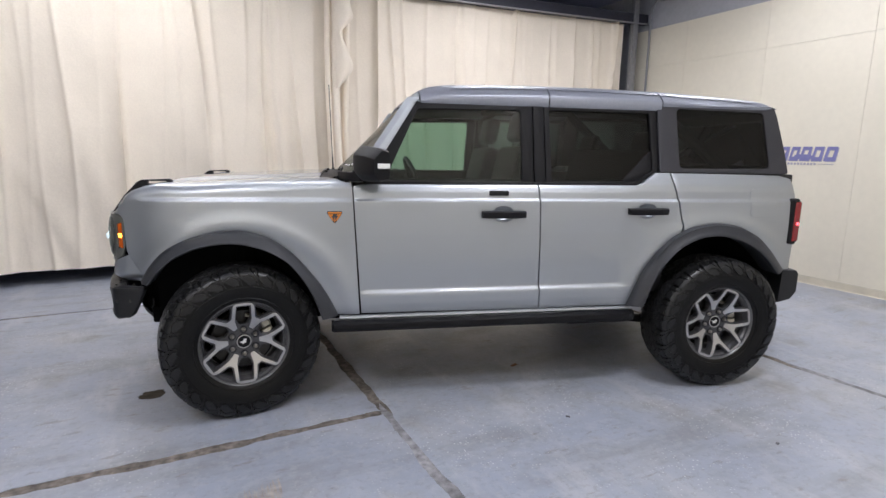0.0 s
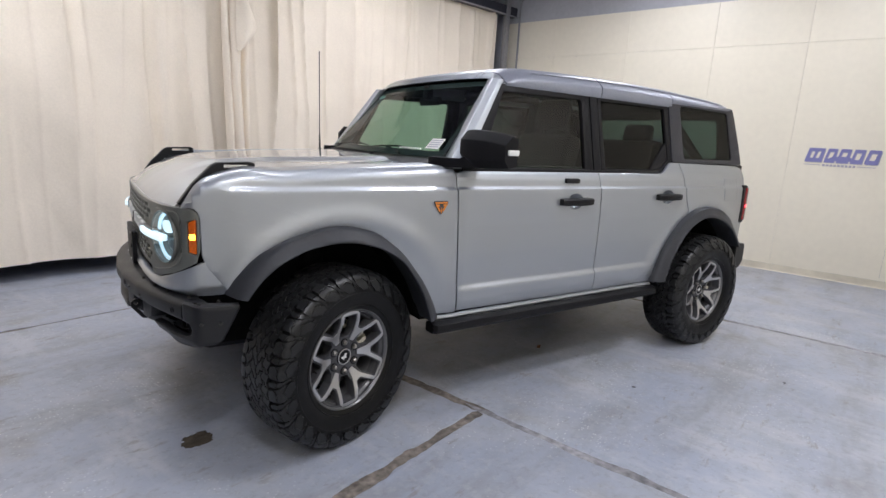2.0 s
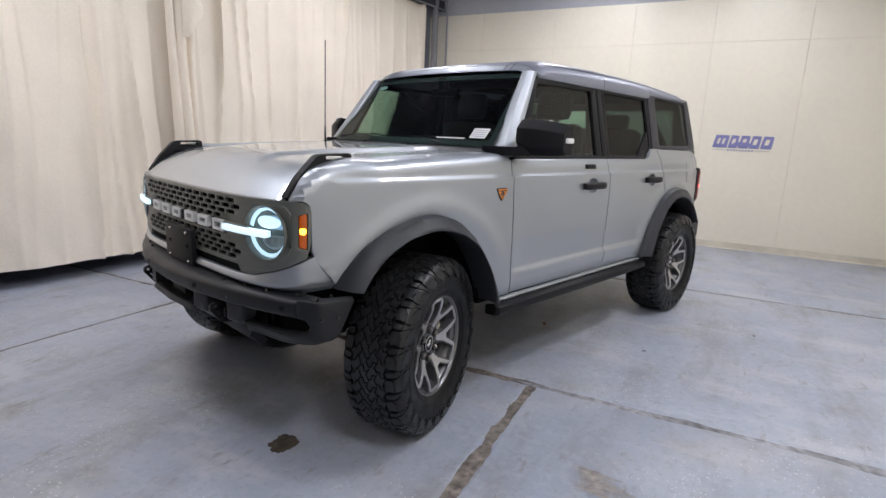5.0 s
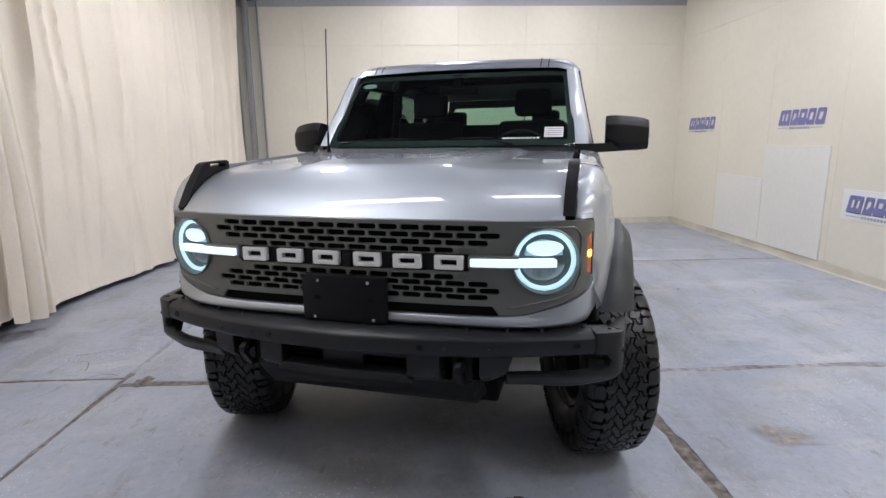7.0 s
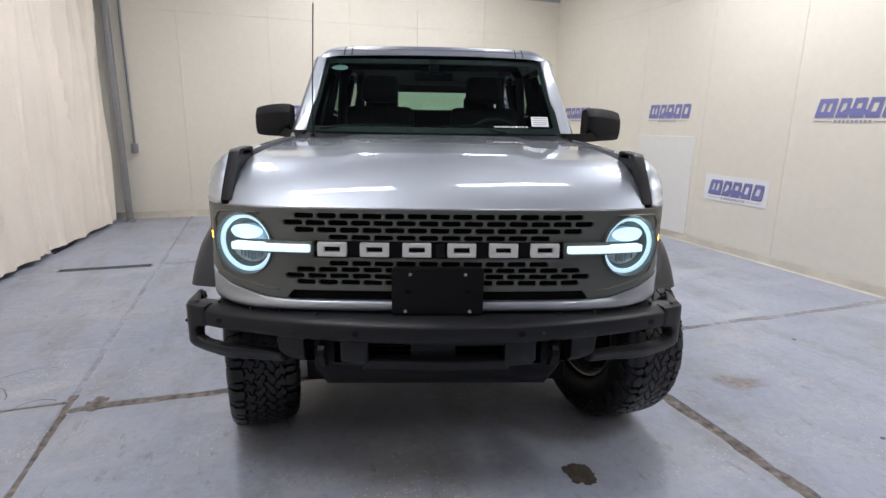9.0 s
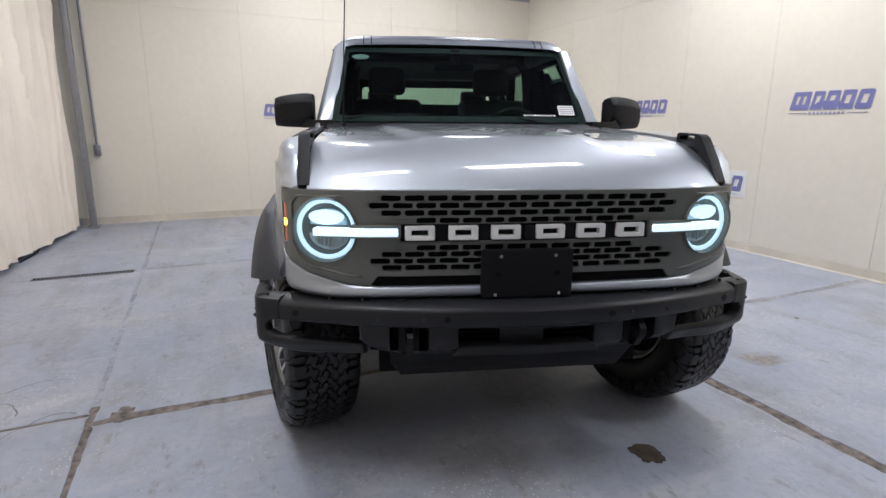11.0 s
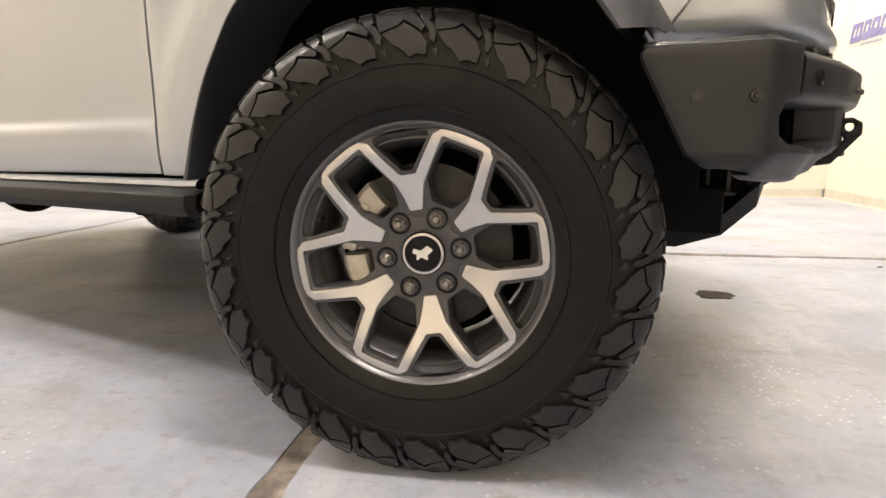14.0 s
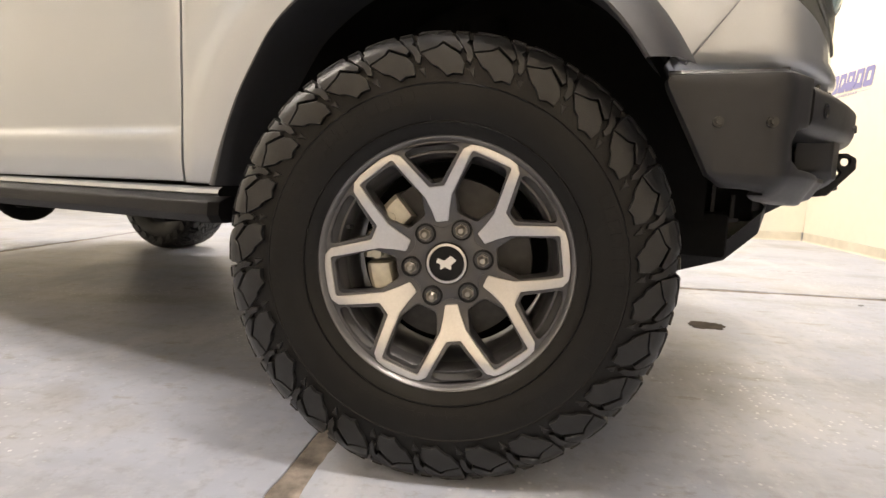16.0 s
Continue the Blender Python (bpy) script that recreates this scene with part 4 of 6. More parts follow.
def roof_row(x, lo=1.748, narrow=0.0):
    t = roof_top(x)
    row = []
    for y, dz in ROOF_SEC:
        z = lo if dz is None else max(t + dz, lo + 0.004 if y > 0.72 else lo + 0.008)
        row.append((y - narrow, z))
    return [(x, -y, z) for y, z in row] + [(x, y, z) for y, z in row[-2::-1]]


def build_roof():
    """Lift-off roof panels with open joints between them."""
    spans = [(1.035, 1.805), (1.813, 2.545), (2.553, 3.358)]
    for k, (a, b) in enumerate(spans):
        xs = np.linspace(a, b, 22)
        lo = 1.752 if k < 2 else 1.778
        rows = [roof_row(x, lo, 0.02 * smooth(3.25, 3.42, x)) for x in xs]
        bm = loft(rows)
        ext = bmesh.ops.extrude_edge_only(bm, edges=[e for e in bm.edges if e.is_boundary])
        for q in ext["geom"]:
            if isinstance(q, bmesh.types.BMVert):
                q.co.z -= 0.012
                q.co.y *= 0.992
        bmesh.ops.recalc_face_normals(bm, faces=bm.faces)
        part("roof_panel", bm, M["roof"], CAR, "moulded grey lift-off roof panel", 30)
    # windscreen header and its two little joint covers
    rows = []
    for x in (0.985, 1.0, 1.015, 1.028):
        rows.append(roof_row(x, 1.748))
    part("windscreen_header", loft(rows), M["paint"], CAR, "", 30)
    for y in (0.50, 0.545):
        bm = loft([[(x, -y - 0.003, roof_top(x) + 0.0085 - 0.003 * abs(y > 0.52)), (x, -y + 0.003, roof_top(x) + 0.0085 - 0.003 * abs(y > 0.52))] for x in np.linspace(0.985, 1.12, 10)])
        both("roof_joint", bm, M["black"], CAR)
    bm = loft([[(x, -0.69, roof_top(x) - 0.03), (x, 0.69, roof_top(x) - 0.03)] for x in np.linspace(1.03, 3.4, 12)])
    part("headliner", bm, M["seat"], CAR)
    # windscreen pillars
    rows = []
    for f in np.linspace(-0.06, 0.965, 14):
        x, z = 0.660 + 0.325 * f, 1.318 + 0.47 * f
        y, w, d = yg(z) - 0.013, 0.090 - 0.040 * f, 0.735 + 0.303 * f - x
        sec = rounded([(x - 0.010, y - w), (x - 0.018, y - 0.008), (x + 0.02, y + 0.012), (x + d, y + 0.016), (x + d, y - w)], 0.010, 3)
        rows.append([(a, -b, z) for a, b in sec])
    both("windscreen_pillar", loft(rows, True), M["paint"], CAR, "silver windscreen pillar", 40)
    rows = []
    for f in np.linspace(-0.06, 0.935, 14):
        x, z = 0.737 + 0.303 * f, 1.318 + 0.47 * f
        y = yg(z) - 0.013
        rows.append([(a, -q, z) for a, q in ((x - 0.004, y - 0.03), (x - 0.004, y + 0.0185), (x + 0.012, y + 0.0195), (x + 0.012, y - 0.03))])
    both("pillar_seal", loft(rows, True), M["black"], CAR, "", 40)
    # windscreen: black print border and pane
    def on_screen(a, b, d):
        bow = (0.082 - 0.047 * b) * (abs(a) / 0.7) ** 2
        return (0.550 + 0.436 * b + bow - d, a, 1.338 + 0.432 * b)
    o = [(-0.722, 0), (0.722, 0), (0.668, 1), (-0.668, 1)]
    i = [(-0.685, 0.07), (0.685, 0.07), (0.632, 0.93), (-0.632, 0.93)]
    part("windscreen_border", plate(o, [rounded(i, 0.04)[::-1]], 0.004, lambda a, b, d: on_screen(a, b, d - 0.001), (0.12, 0.1)), M["ink"], CAR, "black printed windscreen border")
    part("windscreen", plate(o, (), 0.004, lambda a, b, d: on_screen(a, b, d + 0.003), (0.12, 0.1)), M["glass_shield"], CAR, "green tinted windscreen")
    lab = part("price_label", plate([(-0.655, 0.10), (-0.555, 0.10), (-0.555, 0.225), (-0.655, 0.225)], (), 0.001, lambda a, b, d: on_screen(a, b, d + 0.005), (0, 0)), M["paper"], CAR, "white printed label on the windscreen")
    for k in range(4):
        part("print_bar", plate([(-0.648, 0.12 + 0.026 * k), (-0.562, 0.12 + 0.026 * k), (-0.562, 0.131 + 0.026 * k), (-0.648, 0.131 + 0.026 * k)], (), 0.0005, lambda a, b, d: on_screen(a, b, d + 0.0065)), M["sign_shade"], lab)
    for k in range(10):
        part("print_bar", plate([(-0.53 + 0.02 * k, 0.082), (-0.516 + 0.02 * k, 0.082), (-0.516 + 0.02 * k, 0.100), (-0.53 + 0.02 * k, 0.100)], (), 0.0005, lambda a, b, d: on_screen(a, b, d + 0.0045)), M["white_letter"], CAR)
    part("film_sticker", plate([(0.565 + 0.05 * math.cos(q), 0.86 + 0.035 * math.sin(q)) for q in np.linspace(0, 2 * math.pi, 24)[:-1]], (), 0.001, lambda a, b, d: on_screen(a, b, d + 0.0045)), M["green_tag"], CAR, "pale green oval sticker")
    # rear window and tailgate
    part("tailgate", boxed((3.475, -0.74, 0.62), (3.53, 0.74, 1.352), 0.025, 3), M["paint"], CAR)
    part("tailgate_frame", plate([(-0.72, 1.36), (0.72, 1.36), (0.64, 1.775), (-0.64, 1.775)], [rect(-0.60, 1.40, 0.60, 1.70, 0.04)[::-1]], 0.03, lambda a, b, d: (3.470 - 0.24 * (b - 1.36) + d, a, b)), M["hardtop"], CAR)
    part("rear_pane", plate(rect(-0.61, 1.39, 0.61, 1.71, 0.04), (), 0.004, lambda a, b, d: (3.460 - 0.24 * (b - 1.36) + d, a, b)), M["glass_front"], CAR, "tinted rear pane")


def build_bonnet():
    def z_at(x, y):
        back = nose_x(abs(y)) + 0.679
        z = hood_line(x - back * smooth(-0.05, -0.5, x)) + 0.010 * (1 - (y / 0.74) ** 2) * smooth(-0.66, -0.45, x)
        edge = 0.31 + 0.13 * smooth(-0.5, 0.4, x)
        z += 0.015 * smooth(edge + 0.07, edge - 0.02, abs(y)) * smooth(-0.60, -0.38, x)
        return z
    ny, nx = 60, 56
    rows = []
    for j in range(nx + 1):
        row = []
        for i in range(ny + 1):
            y = -0.722 + 1.444 * i / ny
            x0 = nose_x(abs(y)) + 0.012
            x = x0 + (0.455 - x0) * (j / nx) ** 1.25
            row.append((x, y, z_at(x, y)))
        rows.append(row)
    first = [(x + 0.004, y, z - 0.02) for x, y, z in rows[0]]
    bm = loft([first] + rows)
    ext = bmesh.ops.extrude_edge_only(bm, edges=[e for e in bm.edges if e.is_boundary])
    for q in ext["geom"]:
        if isinstance(q, bmesh.types.BMVert):
            q.co.z -= 0.02
    bmesh.ops.recalc_face_normals(bm, faces=bm.faces)
    part("bonnet", bm, M["paint"], CAR, "silver bonnet with a raised middle", 40)
    part("cowl", loft([[(x, y, z - 0.012 * (y / 0.7) ** 2) for y in np.linspace(-0.74, 0.74, 15)] for x, z in ((0.44, 1.27), (0.46, 1.318), (0.52, 1.326), (0.60, 1.338), (0.63, 1.345))]), M["black"], CAR, "black cowl below the windscreen")
    # tie-down sights on the front corners
    prof = [(-0.628, 1.126), (-0.607, 1.112), (-0.560, 1.166), (-0.498, 1.222), (-0.462, 1.240), (-0.335, 1.256), (-0.327, 1.270), (-0.330, 1.291), (-0.345, 1.297), (-0.478, 1.291), (-0.500, 1.280), (-0.572, 1.205)]
    slot = rect(-0.452, 1.271, -0.352, 1.285, 0.005)
    both("corner_sight", plate(prof, [slot[::-1]], 0.038, lambda a, b, d: (a + 0.012, -0.760 - d + 0.008 * smooth(-0.45, -0.62, a), b), (0, 0), 0.004, True), M["black"], CAR, "black corner sight with a slot")
    # wipers
    for y0 in (0.42, -0.10):
        arm = tube([(0.565, y0 - 0.30, 1.345), (0.60, y0 - 0.18, 1.362), (0.628, y0, 1.378)], 0.006)
        w = part("wiper", arm, M["black"], CAR, "black wiper")
        part("blade", tube([(0.622, y0 + 0.22, 1.358), (0.632, y0 + 0.05, 1.376), (0.640, y0 - 0.15, 1.382), (0.628, y0 - 0.3, 1.370)], 0.005), M["black"], w)
    for y in (0.18, -0.22):
        part("washer_jet", boxed((0.468, y - 0.010, 1.322), (0.49, y + 0.010, 1.336), 0.004), M["black"], CAR)
    aerial = part("aerial", tube([(0.505, 0.655, 1.30), (0.50, 0.650, 1.48), (0.485, 0.625, 1.975)], 0.0032), M["black"], CAR, "thin black whip aerial")
    bm = bmesh.new()
    cyl(bm, (0.505, 0.655, 1.305), (0.502, 0.652, 1.42), 0.007, 0.005, 10)
    cyl(bm, (0.506, 0.655, 1.300), (0.505, 0.655, 1.325), 0.015, 0.012, 12)
    part("aerial_base", bm, M["black"], aerial)


def build_mirrors():
    """Swept-back shells on short arms; the one on the car's right is folded in a little."""
    for s, back, inward in ((-1, 0.0, 0.0), (1, 0.085, 0.045)):
        arm = loft([[(x0 + back * k, s * (y - inward * k), z0), (x1 + back * k, s * (y - inward * k), z0 + 0.004), (x1 + back * k, s * (y - inward * k), z1), (x0 + back * k, s * (y - inward * k), z1)] for y, x0, x1, z0, z1, k in ((0.72, 0.56, 0.68, 1.300, 1.345, 0), (0.80, 0.585, 0.70, 1.296, 1.344, 0.5), (0.88, 0.635, 0.73, 1.300, 1.345, 1), (0.945, 0.68, 0.765, 1.302, 1.372, 1))], True)
        part("mirror_arm", arm, M["black"], CAR)
        rows = []
        for f in np.linspace(0, 1, 15):
            y = 0.875 + 0.225 * f
            k = 1 - 0.07 * (abs(f - 0.5) * 2) ** 5
            x0, x1 = 0.640 + 0.105 * f ** 1.4, 0.785 + 0.045 * f
            z0, z1 = 1.300 + 0.030 * smooth(0.35, 0.0, f) + 0.006 * f, 1.492 - 0.020 * f ** 2
            cx, cz = (x0 + x1) / 2, (z0 + z1) / 2
            sec = rounded([(x0 + 0.03, z0), (x1, z0 + 0.012), (x1, z1 - 0.012), (x0 + 0.045, z1), (x0, z1 - 0.050), (x0, z0 + 0.04)], 0.016, 4)
            rows.append([(cx + (a - cx) * k + back, s * (y - inward), cz + (b - cz) * k) for a, b in sec])
        shell = part("mirror", loft(rows, True), M["black"], CAR, "black door mirror shell", 50)
        y0, y1 = sorted((s * (1.080 - inward), s * (1.112 - inward)))
        part("repeater", boxed((0.765 + back, y0, 1.374), (0.828 + back, y1, 1.400), 0.004), M["white_letter"], shell, "white repeater lamp")
        y0, y1 = sorted((s * (0.885 - inward), s * (1.085 - inward)))
        part("mirror_glass", boxed((0.812 + back, y0, 1.325), (0.822 + back, y1, 1.465), 0.002), M["chrome"], shell)


SLOT_ROWS = [(1.090, 13), (1.066, 14), (1.042, 13), (1.017, 10), (0.927, 10), (0.905, 13), (0.883, 14), (0.861, 13)]


def build_nose():
    holes = []
    for z, n in SLOT_ROWS:
        for i in range(n):
            a = (i - (n - 1) / 2) * 0.0755
            holes.append(rounded([(a - 0.0325, z - 0.0095), (a + 0.0325, z - 0.0095), (a + 0.0325, z + 0.0095), (a - 0.0325, z + 0.0095)], 0.0090, 3)[::-1])
    band = rect(-0.425, 0.947, 0.425, 1.006, 0.004, 2)[::-1]
    rings = [circle(0.108, 40, (s * 0.672, 0.984))[::-1] for s in (-1, 1)]
    marks = [[(s * a, z) for a, z in rounded([(0.819, 0.935), (0.856, 0.927), (0.857, 1.073), (0.819, 1.061)], 0.006)] for s in (-1, 1)]
    low = [(0.50, 0.832), (0.525, 0.800), (0.60, 0.806), (0.72, 0.838), (0.79, 0.865)]
    outline = [(-0.50, 0.832)] + [(0.50, 0.832)] + low[1:] + [(0.852, 0.895), (0.868, 0.95), (0.868, 1.072), (0.861, 1.096), (0.842, 1.110), (0.82, 1.1135), (0.60, 1.1135), (0, 1.1135), (-0.60, 1.1135), (-0.82, 1.1135), (-0.842, 1.110), (-0.861, 1.096), (-0.868, 1.072), (-0.868, 0.95), (-0.852, 0.895)] + [(-a, b) for a, b in low[:0:-1]]
    front = part("grille", plate(outline, [*holes, band, *rings, *marks], 0.013, on_front, (0.04, 0), 0.0012), M["grille"], CAR, "dark grey grille panel with rows of rounded slots", 40)
    # added near-black sheet close behind it, whose colour gives the slots their shade
    rings_back = [circle(0.1075, 40, (s * 0.672, 0.984))[::-1] for s in (-1, 1)]
    part("grille_backing", plate([(-0.80, 0.78), (0.80, 0.78), (0.80, 1.112), (-0.80, 1.112)], rings_back, 0.002, lambda a, b, d: on_front(a, b, d, -0.0145), (0.04, 0)), M["dark"], front)
    # raised border round the lamp fields
    for s in (-1, 1):
        path = [(s * 0.55, 1.095), (s * 0.765, 1.093), (s * 0.788, 1.07), (s * 0.788, 0.93), (s * 0.765, 0.885), (s * 0.72, 0.862), (s * 0.60, 0.835), (s * 0.53, 0.828)]
        pts = [on_front(a, b, 0.0) for a, b in rounded(path + path[::-1][1:-1], 0.02)[: 5 * 8]]
        part("moulding", tube(pts, 0.0045, 6), M["grille"], front)
    # six raised blocks in the band, as plain shapes
    part("letter_band", plate(rect(-0.43, 0.942, 0.43, 1.011), (), 0.002, lambda a, b, d: on_front(a, b, d, -0.014), (0.04, 0)), M["black"], front)
    for i, y in enumerate((0.361, 0.219, 0.077, -0.074, -0.216, -0.358)):
        w = 0.0485
        hole = rect(y - 0.027, 0.968, y + 0.027, 0.987, 0.002, 2)[::-1]
        part("letter_block", plate(rect(y - w, 0.9535, y + w, 1.0005, 0.004, 2), [hole], 0.020, lambda a, b, d: on_front(a, b, d, 0.008), (0.04, 0), 0.0015), M["white_letter"], front, "white raised letter block")
    part("front_camera", boxed((-0.722, -0.016, 0.953), (-0.69, 0.012, 0.998), 0.004), M["black"], front, "small black camera housing")
    for z in (1.017, 0.927):
        for s in (-1, 1):
            for k in range(4):
                part("rib", plate([(s * 0.418 - 0.03, z - 0.007 + k * 0.0045), (s * 0.418 + 0.03, z - 0.007 + k * 0.0045), (s * 0.418 + 0.03, z - 0.005 + k * 0.0045), (s * 0.418 - 0.03, z - 0.005 + k * 0.0045)], (), 0.002, lambda a, b, d: on_front(a, b, d, 0.0025)), M["grille"], front)
    # silver strip below, running round to the wings
    top = [(0, 0.797), (0.50, 0.797), (0.60, 0.802), (0.72, 0.834), (0.79, 0.861), (0.862, 0.891), (0.884, 0.899), (0.955, 0.836), (1.0, 0.776)]
    bot = [(0.985, 0.752), (0.90, 0.748), (0.75, 0.748), (0.60, 0.752), (0.30, 0.757), (0, 0.758)]
    outline = bot[::-1] + [(a, b) for a, b in bot[::-1]][:0]
    outline = [(a, b) for a, b in bot[::-1]] + [(a, b) for a, b in top[::-1]] + [(-a, b) for a, b in top[1:]] + [(-a, b) for a, b in bot[:-1]]

    def on_strip(a, b, d):
        f = (b - 0.75) / 0.05
        return on_front(a, b, d, 0.012 * math.sin(min(max(f, 0), 1) * math.pi) * smooth(0.95, 0.5, abs(a)) + 0.004 - 0.004 * smooth(0.80, 0.90, abs(a)) - 0.02 * smooth(0.775, 0.745, b) - 0.016 * smooth(0.80, 0.75, b) * smooth(0.62, 0.80, abs(a)))
    part("front_strip", plate(outline, (), 0.03, on_strip, (0.03, 0.012), 0.003), M["paint"], CAR, "silver strip round the nose", 40)
    # lamps
    for s in (-1, 1):
        cx, cy, cz = on_front(s * 0.672, 0.984, 0.0)
        e = Vector(on_front(s * 0.672, 0.984, 1.0)) - Vector((cx, cy, cz))
        e.z = 0
        lamp_m = Matrix.Translation((cx, cy, cz)) @ e.to_track_quat("Y", "Z").to_matrix().to_4x4()
        deep = lamp_m @ Matrix.Translation((0, -0.020, 0))
        body = lathe([(0.111, -0.004), (0.1095, 0.004), (0.1065, 0.006), (0.1050, 0.002), (0.1035, -0.030), (0.085, -0.045), (0.05, -0.058), (0, -0.060)], 64)
        lamp = part("headlamp", moved(body, lamp_m), M["grille"], CAR, "round headlamp with a lit white ring and bar")
        ring = lathe([(0.102, -0.004), (0.1005, 0.003), (0.094, 0.006), (0.0875, 0.003), (0.086, -0.004), (0.094, -0.008), (0.102, -0.004)], 64)
        part("ring_light", moved(ring, deep), M["lamp_ring"], lamp, "lit white ring")
        lens = plate([(0.062 * math.cos(q), 0.012 + 0.052 * math.sin(q)) for q in np.linspace(0, math.pi, 20)], (), 0.03, lambda a, b, d: (a, -0.016 + 0.010 * (1 - (a / 0.062) ** 2) + d, b), (0.015, 0.015), 0.004)
        part("projector", moved(lens, deep), M["lamp_soft"], lamp, "lit upper projector")
        part("inner_lens", moved(plate([(0.060 * math.cos(q), 0.040 + 0.025 * math.sin(q)) for q in np.linspace(0, 2 * math.pi, 24)[:-1]], (), 0.006, lambda a, b, d: (a, -0.001 + 0.008 * (1 - (a / 0.06) ** 2) + d, b), (0.01, 0.01), 0.002), deep), M["lamp_white"], lamp, "bright inner lens")
        low = plate([(0.070 * math.cos(q), -0.018 + 0.056 * math.sin(q)) for q in np.linspace(math.pi, 2 * math.pi, 20)], (), 0.02, lambda a, b, d: (a, -0.022 + d, b), (0, 0), 0.003)
        part("reflector", moved(low, deep), M["reflector"], lamp)
        for k in range(7):
            part("fin", moved(boxed((-0.042 + 0.013 * k, -0.024, -0.066 + 0.004 * abs(k - 3)), (-0.038 + 0.013 * k, -0.016, -0.022), 0.001, 1), deep), M["reflector"], lamp)
        part("cover", moved(lathe([(0.1045, 0.0), (0.100, 0.006), (0.085, 0.011), (0.05, 0.015), (0, 0.016)], 48), lamp_m), M["clear"], lamp, "clear domed cover")
        a0, a1 = 0.430, 0.700
        bar = plate(rect(a0, 0.9695, a1, 0.9950, 0.006), (), 0.03, lambda a, b, d: on_front(s * a, b, d, 0.028), (0.03, 0), 0.004)
        part("bar_light", bar, M["lamp_white"], lamp, "lit white bar")
        trim = plate(rect(a0 - 0.008, 0.960, a1 - 0.115, 1.004, 0.008), (), 0.04, lambda a, b, d: on_front(s * a, b, d, 0.014), (0.03, 0), 0.003)
        part("bar_trim", trim, M["grille"], lamp)
        mark = plate(rounded([(0.822, 0.938), (0.853, 0.930), (0.854, 1.070), (0.822, 1.058)], 0.006), (), 0.012, lambda a, b, d: on_front(s * a, b, d, -0.0035), (0.01, 0), 0.002)
        marker = part("side_marker", mark, M["amber"], CAR, "amber side marker lens")
        part("bulb", plate(rect(0.825, 0.988, 0.850, 1.012, 0.008), (), 0.004, lambda a, b, d: on_front(s * a, b, d, -0.0025), (0.01, 0)), M["amber_lit"], marker, "lit amber bulb")
    # number plate holder
    holder = part("plate_holder", plate(rect(-0.155, 0.757, 0.155, 0.922, 0.012), (), 0.02, lambda a, b, d: (-0.752 - d, a + 0.006, b), (0, 0), 0.003, True), M["black"], CAR, "blank dark plate holder with four bolts")
    for y, z in ((0.098, 0.902), (-0.086, 0.902), (0.115, 0.772), (-0.103, 0.772)):
        bm = bmesh.new()
        cyl(bm, (-0.750, y, z), (-0.757, y, z), 0.008, 0.006, 10)
        part("bolt", bm, M["chrome"], holder)
    for y in (0.105, -0.095):
        part("clip", boxed((-0.7545, y - 0.010, 0.835), (-0.7505, y + 0.010, 0.848)), M["dark"], holder)
    holder.location.x = 0.011
    part("holder_arm", boxed((-0.75, -0.10, 0.765), (-0.68, 0.10, 0.79), 0.004), M["black"], holder)


BAR = [(0, -0.808), (0.25, -0.793), (0.45, -0.760), (0.60, -0.718), (0.70, -0.684), (0.776, -0.655), (0.83, -0.632), (0.885, -0.606), (0.919, -0.588), (0.925, -0.56), (0.932, -0.504), (0.941, -0.430)]
bump_x = curve_at([p[0] for p in BAR[:9]], [p[1] for p in BAR[:9]], 0.02)
bar_arc = [0.0]
for (ya, xa), (yb, xb) in zip(BAR, BAR[1:]):
    bar_arc.append(bar_arc[-1] + math.hypot(yb - ya, xb - xa))
bar_x, bar_y = curve_at(bar_arc, [p[1] for p in BAR], 0.012), curve_at(bar_arc, [p[0] for p in BAR], 0.012)


def along_y(y):
    return float(np.interp(y, [p[0] for p in BAR], bar_arc))


def along_x(x):
    return float(np.interp(x, [p[1] for p in BAR], bar_arc))


def on_bar(a, b, d):
    """Round the bumper's plan by a, at the height b, d outward."""
    s = 1 if a >= 0 else -1
    q, h = min(abs(a), bar_arc[-1]), 0.004
    tx, ty = bar_x(q + h) - bar_x(max(q - h, 0)), bar_y(q + h) - bar_y(max(q - h, 0))
    n = math.hypot(tx, ty) or 1.0
    nx, ny = (-ty / n, tx / n) if q > h else (-1, 0)
    return (bar_x(q) + nx * d, s * (bar_y(q) + ny * d), b)


def on_bump(y, z, d, out=0.0):
    return (bump_x(abs(y)) - d - out, y, z)


